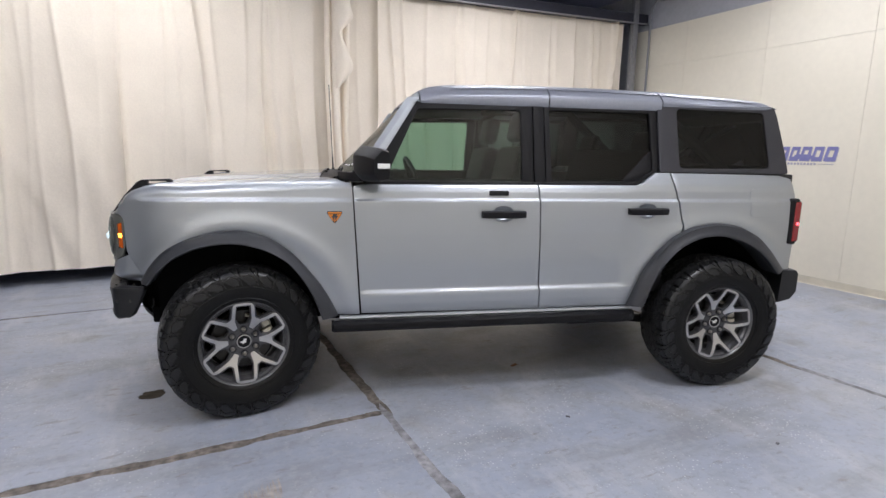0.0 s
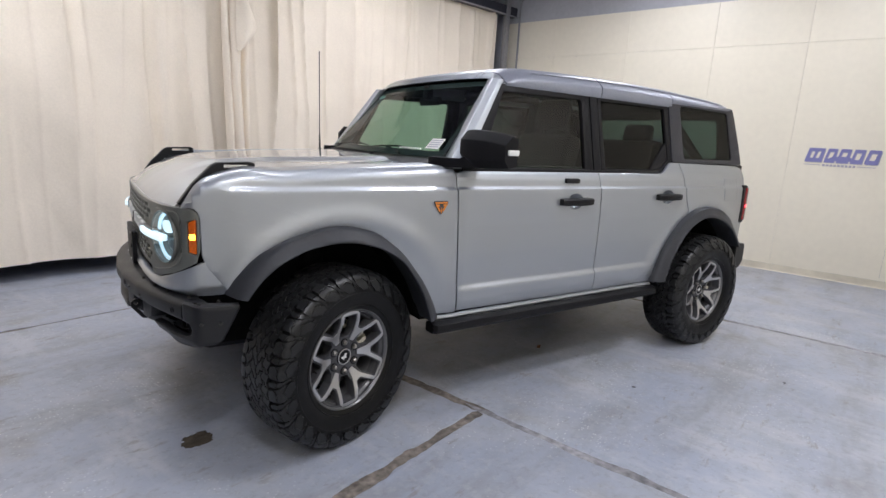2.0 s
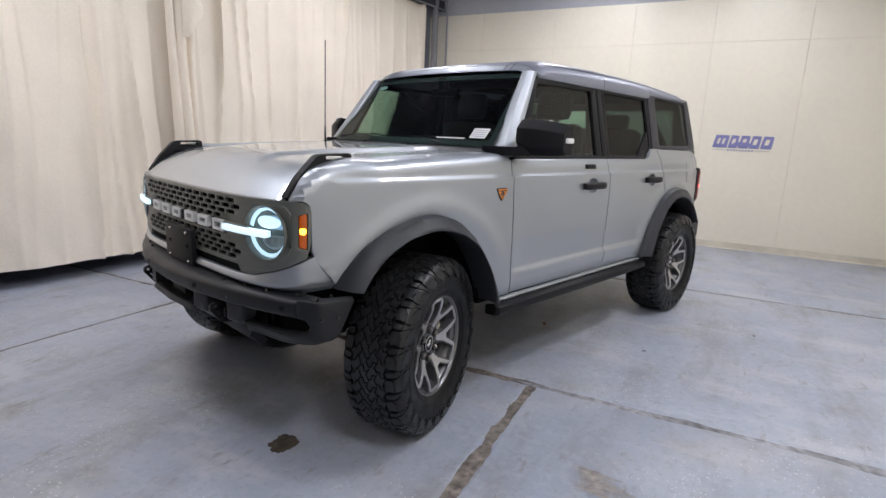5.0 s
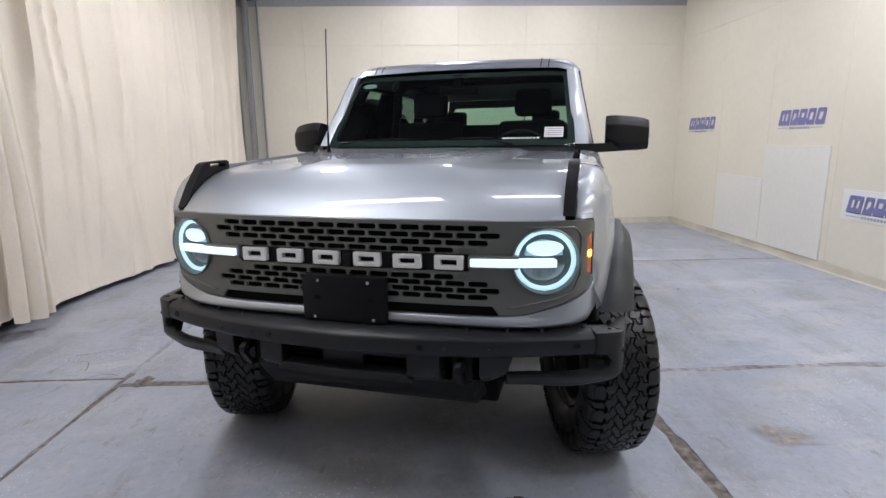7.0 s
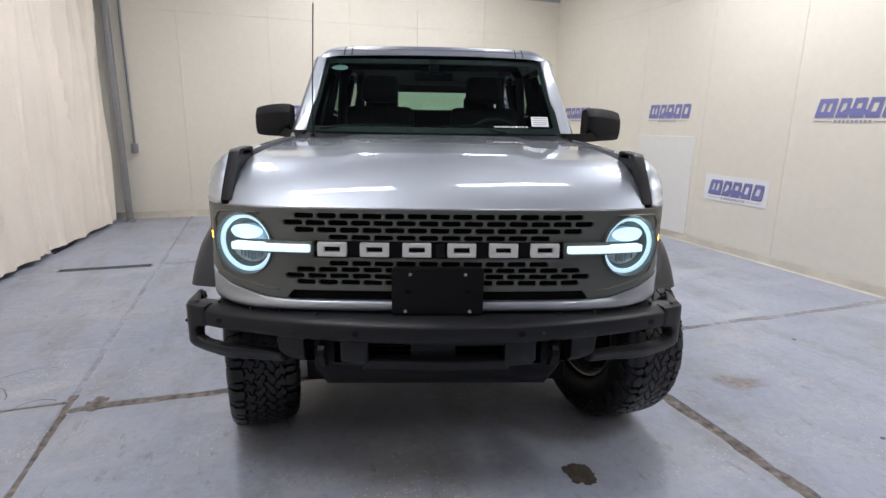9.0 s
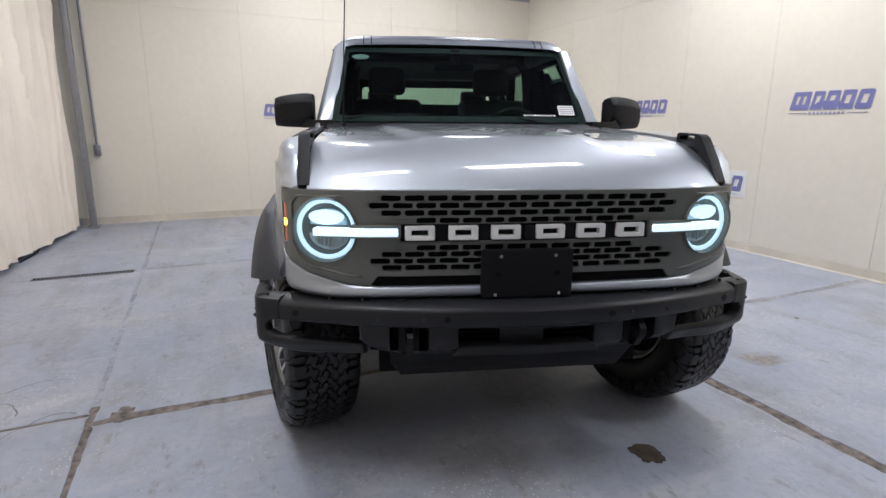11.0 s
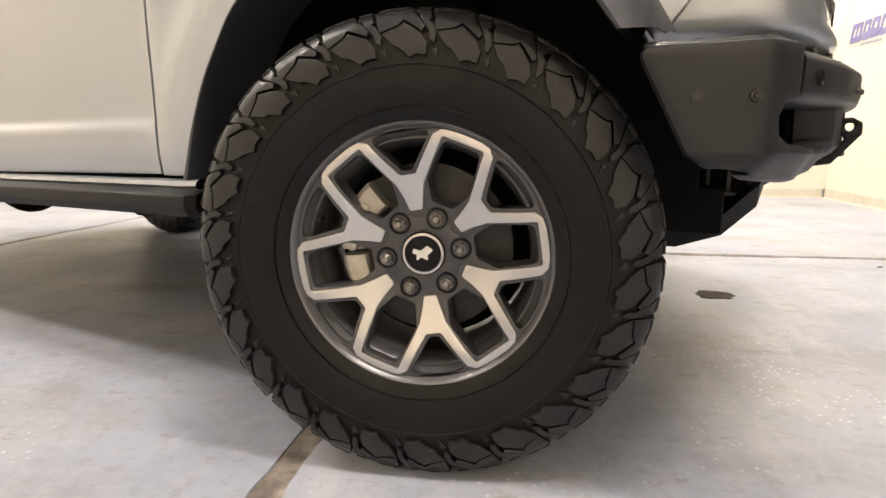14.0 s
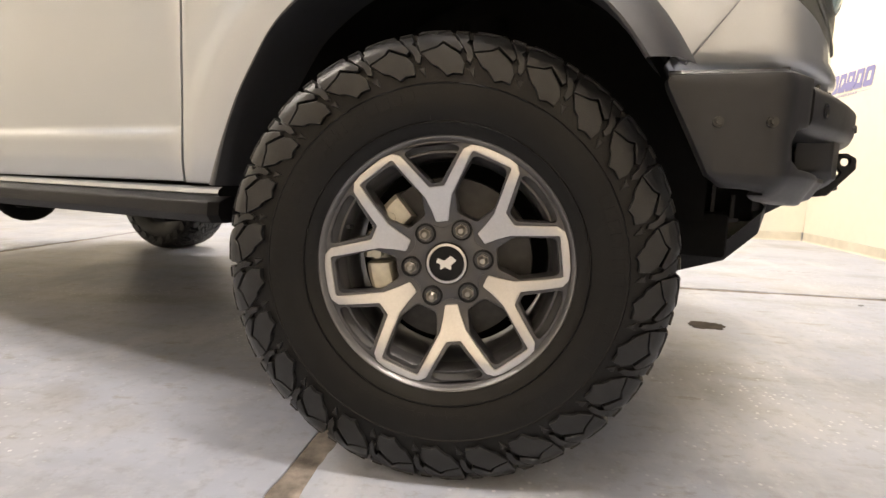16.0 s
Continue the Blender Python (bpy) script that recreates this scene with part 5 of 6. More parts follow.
def build_bumper():
    joint = along_y(0.832)
    rows = []
    for i in range(61):
        a = -joint + 2 * joint * i / 60
        e = abs(a) / joint
        deep = 0.15 - 0.07 * smooth(0.7, 1.0, e)
        up = -0.004 * smooth(0.4, 1.0, e)
        rows.append([on_bar(a, z + up, -d) for d, z in ((deep, 0.757), (0.045, 0.754), (0.014, 0.743), (0.002, 0.733), (0.0, 0.727), (0.0, 0.690), (0.003, 0.680), (0.014, 0.672), (0.04, 0.668), (deep, 0.672))])
    bar = part("front_bumper", loft(rows, True), M["bumper"], CAR, "black steel front bumper with tow hooks", 50)
    # middle face with its air slot and two hook pockets
    outer = [(-0.47, 0.548), (-0.36, 0.535), (0.36, 0.535), (0.47, 0.548), (0.555, 0.615), (0.565, 0.685), (-0.565, 0.685), (-0.555, 0.615)]
    holes = [rounded([(-0.225, 0.668), (-0.225, 0.607), (-0.205, 0.600), (0.22, 0.600), (0.24, 0.607), (0.24, 0.668)], 0.004)]
    for s in (-1, 1):
        holes.append(rounded([(s * 0.400 - 0.064, 0.566), (s * 0.400 + 0.064, 0.566), (s * 0.400 + 0.064, 0.668), (s * 0.400 - 0.064, 0.668)], 0.008))
    part("bumper_face", plate(outer, [h[::-1] for h in holes], 0.06, lambda a, b, d: on_bump(a, b, d, -0.020 - 0.10 * smooth(0.60, 0.53, b)), (0.05, 0.03), 0.005), M["bumper"], bar, "", 40)
    part("bumper_back", plate([(-0.53, 0.53), (0.53, 0.53), (0.53, 0.69), (-0.53, 0.69)], (), 0.004, lambda a, b, d: on_bump(a, b, d, -0.15), (0.05, 0)), M["dark"], bar)
    part("lower_lip", plate(rounded([(-0.245, 0.575), (0.26, 0.575), (0.245, 0.600), (0.215, 0.607), (-0.20, 0.607), (-0.23, 0.600)], 0.004), (), 0.06, lambda a, b, d: on_bump(a, b, d, -0.012), (0.05, 0), 0.006), M["bumper"], bar)
    for y0, y1 in ((-0.225, -0.058), (0.096, 0.24)):
        for z in (0.615, 0.632, 0.649):
            part("louvre", boxed((bump_x(0.1) + 0.085, y0, z), (bump_x(0.1) + 0.11, y1, z + 0.006), 0.002, 1), M["black"], bar)
    part("louvre_post", boxed((bump_x(0) + 0.062, -0.058, 0.59), (bump_x(0) + 0.12, 0.096, 0.675), 0.004), M["bumper"], bar)
    end = bar_arc[-1]
    for s in (-1, 1):
        # end cap: a side plate that runs on into a bent strut below an open gap
        Y, X = along_y, along_x
        prof = [(Y(0.56), 0.556), (Y(0.64), 0.552), (Y(0.72), 0.550), (Y(0.80), 0.553), (Y(0.87), 0.560), (X(-0.575), 0.575), (X(-0.55), 0.578), (X(-0.52), 0.579), (X(-0.495), 0.597), (end - 0.003, 0.722), (end, 0.733), (end - 0.006, 0.742), (joint + 0.001, 0.746), (joint + 0.001, 0.670), (Y(0.872), 0.664), (Y(0.886), 0.646), (Y(0.880), 0.624), (Y(0.85), 0.611), (Y(0.70), 0.602), (Y(0.56), 0.600)]
        cap = part("bumper_end", plate([(s * a, b) for a, b in prof], (), 0.035, lambda a, b, d: on_bar(a, b, d - 0.02 * smooth(0.60, 0.555, b) - 0.026 * smooth(along_y(0.80), along_y(0.62), abs(a))), (0.02, 0.03), 0.010, True), M["bumper"], bar, "black bumper end cap running into a strut", 40)
        rows = []
        for a in np.linspace(joint + 0.003, end - 0.004, 16):
            w = 0.075 - 0.05 * smooth(joint, end, a)
            rows.append([on_bar(s * a, z, -d) for d, z in ((w, 0.748), (0.012, 0.748), (0.006, 0.742), (0.008, 0.726), (w, 0.731))])
        part("cap_top", loft(rows, True), M["bumper"], cap, "", 50)
        for a, z in ((X(-0.572), 0.673), (X(-0.504), 0.673)):
            bm = bmesh.new()
            cyl(bm, on_bar(s * a, z, -0.004), on_bar(s * a, z, 0.004), 0.0085, 0.0075, 12)
            cyl(bm, on_bar(s * a, z, 0.003), on_bar(s * a, z, 0.0075), 0.005, 0.0045, 6)
            part("bolt", bm, M["steel"], cap)
        # tow hook
        hook = [(-0.72, 0.662), (-0.795, 0.668), (-0.812, 0.657), (-0.813, 0.635), (-0.768, 0.577), (-0.72, 0.570)]
        holes = [circle(0.009, 14, (-0.793, 0.650))[::-1], rounded([(-0.748, 0.640), (-0.782, 0.634), (-0.788, 0.626), (-0.760, 0.592), (-0.748, 0.592)], 0.004)[::-1]]
        part("tow_hook", plate(rounded(hook, 0.008), holes, 0.022, lambda a, b, d: (a + 0.034, s * 0.400 + 0.011 + d, b - 0.012), (0, 0), 0.003, True), M["black"], bar, "black tow hook")
        part("hook_mount", boxed((-0.705, s * 0.400 - 0.035, 0.566), (-0.66, s * 0.400 + 0.035, 0.662), 0.004), M["black"], bar)
        for y, z in ((0.278, 0.708), (0.774, 0.703)):
            bm = lathe([(0.0125, -0.004), (0.0125, 0.002), (0.0105, 0.0025), (0.0095, 0.0005), (0, 0.001)], 20)
            e = Vector(on_bar(s * along_y(y), z, 1.0)) - Vector(on_bar(s * along_y(y), z, 0.0))
            part("sensor", moved(bm, Matrix.Translation(on_bar(s * along_y(y), z, 0.0)) @ e.to_track_quat("Y", "Z").to_matrix().to_4x4()), M["black"], bar)
        for y, x, z in ((0.42, -0.722, 0.756), (0.55, -0.690, 0.755), (0.66, -0.655, 0.754), (0.79, -0.595, 0.753), (0.880, -0.500, 0.748), (0.875, -0.585, 0.748)):
            bm = bmesh.new()
            cyl(bm, (x, s * y, z - 0.008), (x, s * y, z + 0.006), 0.008, 0.006, 8)
            part("bolt", bm, M["steel"], bar)
        for y, z in ((0.355, 0.706), (0.50, 0.700)):
            bm = bmesh.new()
            cyl(bm, on_bump(s * y, z, -0.004), on_bump(s * y, z, 0.006), 0.007, 0.005, 8)
            part("bolt", bm, M["steel"], bar)
    part("skid_plate", loft([[(x, y, z + (0.05 if abs(y) > 0.43 else 0)) for y in (-0.46, -0.42, -0.2, 0.0, 0.2, 0.42, 0.46)] for x, z in ((-0.66, 0.545), (-0.622, 0.52), (-0.613, 0.475), (-0.55, 0.408), (-0.46, 0.375), (-0.1, 0.37))]), M["black"], CAR, "black skid plate under the nose")
    for s in (-1, 1):
        y0, y1 = sorted((s * 0.462, s * 0.468))
        part("sticker", boxed((-0.526, y0, 0.454), (-0.504, y1, 0.476)), M["paper"], CAR, "small white square sticker")
        for x, z0, z1 in ((-0.56, 0.50, 0.56), (-0.52, 0.49, 0.60), (-0.475, 0.50, 0.60)):
            part("bracket", boxed((x, min(s * 0.44, s * 0.455), z0), (x + 0.008, max(s * 0.44, s * 0.455), z1), 0.001, 1), M["bumper"], CAR)
        part("bracket", boxed((-0.57, min(s * 0.455, s * 0.463), 0.500), (-0.46, max(s * 0.455, s * 0.463), 0.508), 0.001, 1), M["bumper"], CAR)
    part("nose_frame", boxed((-0.60, -0.42, 0.50), (-0.30, 0.42, 0.80), 0.01), M["dark"], CAR)
    # rear bumper
    rows = []
    for y in np.linspace(-0.90, 0.90, 25):
        k = smooth(0.6, 0.9, abs(y))
        x1 = 3.63 - 0.11 * k
        x0 = 3.40
        rows.append([(x0, y, 0.745), (x1 - 0.02, y, 0.742), (x1, y, 0.72), (x1, y, 0.60), (x1 - 0.04, y, 0.55), (x0 - 0.01, y, 0.53)])
    part("rear_bumper", loft(rows, True), M["bumper"], CAR, "black rear bumper", 40)
    for s in (-1, 1):
        lamp = part("tail_lamp", boxed((3.430, min(s * 0.755, s * 0.862), 0.905), (3.512, max(s * 0.755, s * 0.862), 1.208), 0.018, 3), M["black"], CAR, "tall red tail lamp")
        part("lens", boxed((3.465, min(s * 0.775, s * 0.866), 0.925), (3.520, max(s * 0.775, s * 0.866), 1.190), 0.014, 3), M["red"], lamp, "red lens")
        part("bulb", boxed((3.488, min(s * 0.860, s * 0.8685), 1.035), (3.505, max(s * 0.860, s * 0.8685), 1.055), 0.003), M["red_lit"], lamp, "lit red bulb")


def build_trim():
    # door handles, lock covers and badges
    for x0, x1, z0, z1 in ((1.372, 1.632, 1.094, 1.136), (2.284, 2.540, 1.110, 1.152)):
        rings = [[on_flank(p, q, -deep) for p, q in bowl_ring((x0 + x1) / 2, (z0 + z1) / 2, k)] for k, deep in ((1.03, 0.0035), (0.985, 0.004), (0.94, 0.010), (0.82, 0.019), (0.6, 0.026), (0.3, 0.030), (0.02, 0.031))]
        cup = loft([r + r[:1] for r in rings])
        both("handle_cup", cup, M["paint"], CAR, "", 40)
        rows = []
        for f in np.linspace(0, 1, 14):
            x = x0 + (x1 - x0) * f
            h = 0.5 * (z1 - z0) * (1 - 0.12 * abs(2 * f - 1) ** 6)
            o = 0.040 - 0.010 * abs(2 * f - 1) ** 4
            zc = (z0 + z1) / 2
            y = flank(x, zc)
            i = 0.012 if 0.16 < f < 0.84 else -0.003
            rows.append([(x, -y - i, zc - h), (x, -y - o * 0.8, zc - h), (x, -y - o, zc - h * 0.6), (x, -y - o, zc + h * 0.6), (x, -y - o * 0.8, zc + h), (x, -y - i, zc + h)])
        both("door_handle", loft(rows, True), M["black"], CAR, "black pull handle")
    both("lock_button", plate(rect(1.418, 1.222, 1.534, 1.250, 0.008), (), 0.02, lambda a, b, d: on_flank(a, b, d + 0.014), (0.05, 0), 0.004), M["black"], CAR, "black trim button above the handle")
    tri = rounded([(0.494, 1.136), (0.543, 1.064), (0.592, 1.136)], 0.010)
    both("badge", plate(tri[::-1], (), 0.008, lambda a, b, d: on_flank(a, b, d + 0.006), (0, 0.02), 0.002), M["ink"], CAR, "black and orange triangular badge")
    proud = lambda a, b, d: on_flank(a, b, d + 0.0085)
    both("badge_bar", plate(rounded([(0.505, 1.131), (0.508, 1.123), (0.578, 1.123), (0.581, 1.131)], 0.002)[::-1], (), 0.003, proud), M["orange"], CAR, "orange enamel")
    for k in (-1, 1):
        wing = [(0.543 + k * p, q) for p, q in ((0.036, 1.119), (0.012, 1.119), (0.010, 1.112), (0.019, 1.106), (0.012, 1.100), (0.006, 1.086), (0.010, 1.082))]
        both("badge_wing", plate(wing if k < 0 else wing[::-1], (), 0.003, proud), M["orange"], CAR, "orange enamel")
    both("badge_tip", plate([(0.5395, 1.084), (0.543, 1.073), (0.5465, 1.084), (0.543, 1.108)], (), 0.003, proud), M["orange"], CAR, "orange enamel")


def build_underbody():
    for name, lo, hi in (("engine_bay", (-0.50, -0.52, 0.50), (0.50, 0.52, 1.20)), ("floor_pan", (0.50, -0.80, 0.50), (2.38, 0.80, 0.60)), ("boot_floor", (2.38, -0.52, 0.55), (3.55, 0.52, 0.75)), ("radiator_panel", (-0.54, -0.74, 0.80), (-0.44, 0.74, 1.09)), ("bulkhead", (0.46, -0.83, 0.55), (0.52, 0.83, 1.27)), ("rear_panel", (3.36, -0.78, 0.62), (3.46, 0.78, 1.35))):
        part(name, boxed(lo, hi), M["dark"], CAR)
    for s in (-1, 1):
        part("frame_rail", boxed((-0.55, min(s * 0.40, s * 0.50), 0.42), (3.5, max(s * 0.40, s * 0.50), 0.52), 0.01), M["dark"], CAR)
        part("door_card", boxed((0.66, min(s * 0.76, s * 0.80), 0.60), (2.60, max(s * 0.76, s * 0.80), 1.315), 0.01), M["seat"], CAR)
        part("tub_side", boxed((2.60, min(s * 0.70, s * 0.80), 1.05), (3.48, max(s * 0.70, s * 0.80), 1.36), 0.01), M["seat"], CAR)
        part("arch_cap", boxed((-0.48, min(s * 0.50, s * 0.72), 1.02), (0.50, max(s * 0.50, s * 0.72), 1.10)), M["dark"], CAR)
    bm = bmesh.new()
    cyl(bm, (2.949, -0.75, 0.40), (2.949, 0.75, 0.40), 0.05)
    part("rear_axle", bm, M["dark"], CAR)
    bm = bmesh.new()
    bmesh.ops.create_uvsphere(bm, u_segments=20, v_segments=12, radius=0.15, matrix=pose(2.90, 0.12, 0.40))
    part("differential", bm, M["dark"], CAR)
    bm = bmesh.new()
    cyl(bm, (0.0, -0.72, 0.42), (0.0, -0.1, 0.46), 0.03)
    cyl(bm, (0.0, 0.1, 0.46), (0.0, 0.72, 0.42), 0.03)
    cyl(bm, (0.12, -0.70, 0.36), (0.3, -0.3, 0.44), 0.03)
    cyl(bm, (0.12, 0.70, 0.36), (0.3, 0.3, 0.44), 0.03)
    part("suspension_arm", bm, M["dark"], CAR)
    for s in (-1, 1):
        bm = bmesh.new()
        cyl(bm, (-0.02, s * 0.56, 0.5), (0.02, s * 0.54, 0.95), 0.055, 0.055, 16)
        part("spring_strut", bm, M["dark"], CAR)
    part("gearbox_guard", loft([[(x, y, z) for y in (-0.35, -0.2, 0.0, 0.2, 0.35)] for x, z in ((0.7, 0.43), (0.75, 0.395), (1.6, 0.39), (1.65, 0.43))]), M["dark"], CAR)
    bm = bmesh.new()
    cyl(bm, (2.05, -0.62, 0.42), (2.45, -0.62, 0.42), 0.07, 0.07, 18)
    part("silencer", bm, M["dark"], CAR)
    part("trailing_arm", tube([(2.0, -0.68, 0.44), (2.3, -0.70, 0.42), (2.85, -0.72, 0.36)], 0.028), M["dark"], CAR)
    part("trailing_arm", tube([(2.0, 0.68, 0.44), (2.3, 0.70, 0.42), (2.85, 0.72, 0.36)], 0.028), M["dark"], CAR)


def build_cabin():
    part("dashboard", loft([[(x, y, z - 0.02 * (y / 0.7) ** 2) for y in np.linspace(-0.74, 0.74, 9)] for x, z in ((0.60, 1.305), (0.72, 1.325), (0.90, 1.318), (0.96, 1.27), (0.98, 1.10), (0.95, 0.80))]), M["seat"], CAR)
    part("dial_hood", boxed((0.84, -0.56, 1.30), (0.97, -0.22, 1.35), 0.02, 3), M["seat"], CAR)
    wheel_m = pose(1.06, -0.39, 1.25, 0, 66, 0)
    rim = moved(tube([(0.185 * math.cos(q), 0.185 * math.sin(q), 0) for q in np.linspace(0, 2 * math.pi, 33)[:-1]], 0.016, 8, True), wheel_m)
    sw = part("steering_wheel", rim, M["seat"], CAR)
    bm = boxed((-0.05, -0.06, -0.02), (0.05, 0.06, 0.02), 0.015)
    box(bm, (-0.02, -0.18, -0.008), (0.02, 0.18, 0.008), 0.004)
    box(bm, (0.0, -0.02, -0.008), (0.18, 0.02, 0.008), 0.004)
    part("spokes", moved(bm, wheel_m), M["seat"], sw)
    def seat(x, y, w):
        cushion = boxed((x - 0.30, y - w / 2, 0.84), (x + 0.22, y + w / 2, 1.0), 0.05, 3)
        s = part("seat", cushion, M["seat"], CAR)
        back = moved(boxed((-0.07, -w / 2, 0), (0.07, w / 2, 0.60), 0.05, 3), pose(x + 0.24, y, 0.92, 0, 14, 0))
        part("backrest", back, M["seat"], s)
        if w < 0.6:
            part("headrest", moved(boxed((-0.05, -0.135, 0.63), (0.05, 0.135, 0.83), 0.045, 3), pose(x + 0.24, y, 0.92, 0, 12, 0)), M["seat"], s)
            bm = bmesh.new()
            for q in (-0.06, 0.06):
                cyl(bm, (0, q, 0.55), (0, q, 0.70), 0.006, 0.006, 8)
            part("headrest_post", moved(bm, pose(x + 0.24, y, 0.92, 0, 12, 0)), M["steel"], s)
        else:
            for q in (-0.42, 0.42):
                part("headrest", moved(boxed((-0.04, q - 0.12, 0.58), (0.04, q + 0.12, 0.72), 0.035, 3), pose(x + 0.24, y, 0.92, 0, 12, 0)), M["seat"], s)
    seat(1.35, -0.39, 0.50)
    seat(1.35, 0.39, 0.50)
    seat(2.25, 0.0, 1.30)
    mir = part("rear_view_mirror", boxed((0.995, -0.12, 1.645), (1.02, 0.12, 1.70), 0.012, 3), M["black"], CAR)
    part("mirror_stem", boxed((0.965, -0.03, 1.68), (1.01, 0.03, 1.77), 0.01), M["black"], mir)
    for s in (-1, 1):
        part("roll_bar", tube([(1.76, s * 0.70, 1.25), (1.75, s * 0.66, 1.72), (1.85, s * 0.62, 1.81), (2.5, s * 0.62, 1.82), (2.62, s * 0.64, 1.72), (3.15, s * 0.69, 1.30)], 0.035, 10), M["seat"], CAR)
    part("roll_hoop", tube([(1.76, -0.64, 1.80), (1.76, 0.64, 1.80)], 0.03, 10), M["seat"], CAR)


# wheels: local y points outward
TYRE = [(0.0, 0.4085), (0.05, 0.4082), (0.095, 0.4065), (0.118, 0.4015), (0.132, 0.388), (0.138, 0.365), (0.1415, 0.335), (0.1425, 0.315), (0.140, 0.290), (0.133, 0.266), (0.125, 0.249), (0.1195, 0.2395), (0.113, 0.233)]
tyre_s = [0.0]
for (ya, ra), (yb, rb) in zip(TYRE, TYRE[1:]):
    tyre_s.append(tyre_s[-1] + math.hypot(yb - ya, rb - ra))
tyre_y, tyre_r = curve_at(tyre_s, [p[0] for p in TYRE], 0.006), curve_at(tyre_s, [p[1] for p in TYRE], 0.006)


def on_tyre(arc_len, w, h):
    """Round the tread by arc_len, w across it from the middle (down the wall past the shoulder), h above it."""
    s = 1 if w >= 0 else -1
    q = abs(w)
    y, r = tyre_y(q), tyre_r(q)
    dy, dr = tyre_y(q + 0.004) - tyre_y(max(q - 0.004, 0)), tyre_r(q + 0.004) - tyre_r(max(q - 0.004, 0))
    n = math.hypot(dy, dr)
    ny, nr = -dr / n, dy / n
    y, r = s * (y + ny * h), r + nr * h
    a = arc_len / 0.405
    return Vector((r * math.cos(a), y, r * math.sin(a)))


def tyre_mesh():
    prof = [(tyre_r(q) - 0.007 * smooth(0.125, 0.095, q), tyre_y(q)) for q in np.linspace(0, tyre_s[-1], 34)]
    bm = lathe([(r, -y) for r, y in prof[::-1]] + prof[1:], 96)

    def block(poly, h):
        stamp(template(poly, h, (0, 0)), 0.0, 1)

    def template(poly, h, cuts=(0.012, 0.010), bevel=0.0014):
        """One tread block in the flat: corner rows and faces, to be laid round the tyre again and again."""
        p = plate(poly, (), h + 0.012, None, cuts, min(bevel, h * 0.4))
        p.verts.index_update()
        t = ([tuple(v.co) for v in p.verts], [[v.index for v in f.verts] for f in p.faces], h)
        p.free()
        return t

    def stamp(t, at, side):
        co, faces, h = t
        vs = [bm.verts.new(on_tyre(at + a, side * w, h + d)) for a, w, d in co]
        for f in faces:
            bm.faces.new([vs[i] for i in (f if side > 0 else f[::-1])]).material_index = 1 if h > 0.002 else 0

    girth = 2 * math.pi * 0.405
    # shoulder lugs: a broad leaning lug cut by a slanted wedge, then a narrow one with a small tooth below it
    upper = template([(-0.046, 0.086), (-0.032, 0.081), (-0.008, 0.081), (0.004, 0.086), (0.007, 0.106), (0.001, 0.1125), (-0.014, 0.1205), (-0.026, 0.1160), (-0.046, 0.1230), (-0.0435, 0.106)], 0.0125, bevel=0.0010)
    lean = lambda line: [(a + 0.40 * max(w - 0.125, 0), w) for a, w in line]
    lower = template(lean([(-0.049, 0.1248), (-0.026, 0.1176), (-0.0135, 0.1222), (0.0025, 0.1136), (0.0090, 0.1096), (0.0125, 0.126), (0.0190, 0.1390), (0.0240, 0.1490), (0.0170, 0.1550), (-0.008, 0.1385), (-0.022, 0.1465), (-0.0555, 0.1540), (-0.0535, 0.1390)]), 0.0100, bevel=0.0010)
    toe = template(lean([(-0.0550, 0.1552), (-0.0215, 0.1478), (-0.0095, 0.1418), (0.0150, 0.1600), (0.0205, 0.1730), (0.0130, 0.1905), (-0.006, 0.1895), (-0.021, 0.1945), (-0.0335, 0.1790), (-0.0435, 0.1750)]), 0.0085, bevel=0.0010)
    narrow = template([(0.016, 0.088), (0.026, 0.083), (0.037, 0.088), (0.039, 0.106), (0.038, 0.1185), (0.0175, 0.1160), (0.0160, 0.106)], 0.0115, bevel=0.0010)
    foot = template(lean([(0.0160, 0.1172), (0.0395, 0.1197), (0.0400, 0.134), (0.0340, 0.1385), (0.0395, 0.1440), (0.0405, 0.160), (0.0330, 0.1720), (0.0265, 0.1680), (0.0285, 0.1540), (0.0225, 0.1400)]), 0.0080, bevel=0.0010)
    tooth = template(lean([(0.0245, 0.179), (0.0395, 0.177), (0.033, 0.194)]), 0.004)
    n = 26
    for k in range(n):
        for side, shift in ((1, 0.0), (-1, 0.5)):
            at = (k + shift) * girth / n
            for t in (upper, lower, toe, narrow, foot, tooth):
                stamp(t, at, side)
    n = 48
    pitch = girth / n
    edges, amp = (-0.079, -0.0395, 0.0, 0.0395, 0.079), 0.0075

    def border(k, a):
        """The zigzag groove between two columns of blocks."""
        f = (a / pitch + 0.31 * k) % 1.0
        return edges[k] + amp * (4 * abs(f - 0.5) - 1)

    def corners(k, a0, a1):
        half = pitch / 2
        m = math.floor((a0 + 0.31 * k * pitch) / half) + 1
        pts = [(a0, border(k, a0))]
        while m * half - 0.31 * k * pitch < a1 - 0.003:
            a = m * half - 0.31 * k * pitch
            if a > a0 + 0.003:
                pts.append((a, border(k, a)))
            m += 1
        return pts + [(a1, border(k, a1))]

    def inset(poly, d):
        out = []
        for i, p in enumerate(poly):
            p, q, r = Vector(p), Vector(poly[i - 1]), Vector(poly[(i + 1) % len(poly)])
            u, v = (p - q).normalized(), (r - p).normalized()
            nu, nv = Vector((-u.y, u.x)), Vector((-v.y, v.x))
            out.append(tuple(p + (nu + nv) * (d / max(1 + nu.dot(nv), 0.5))))
        return out
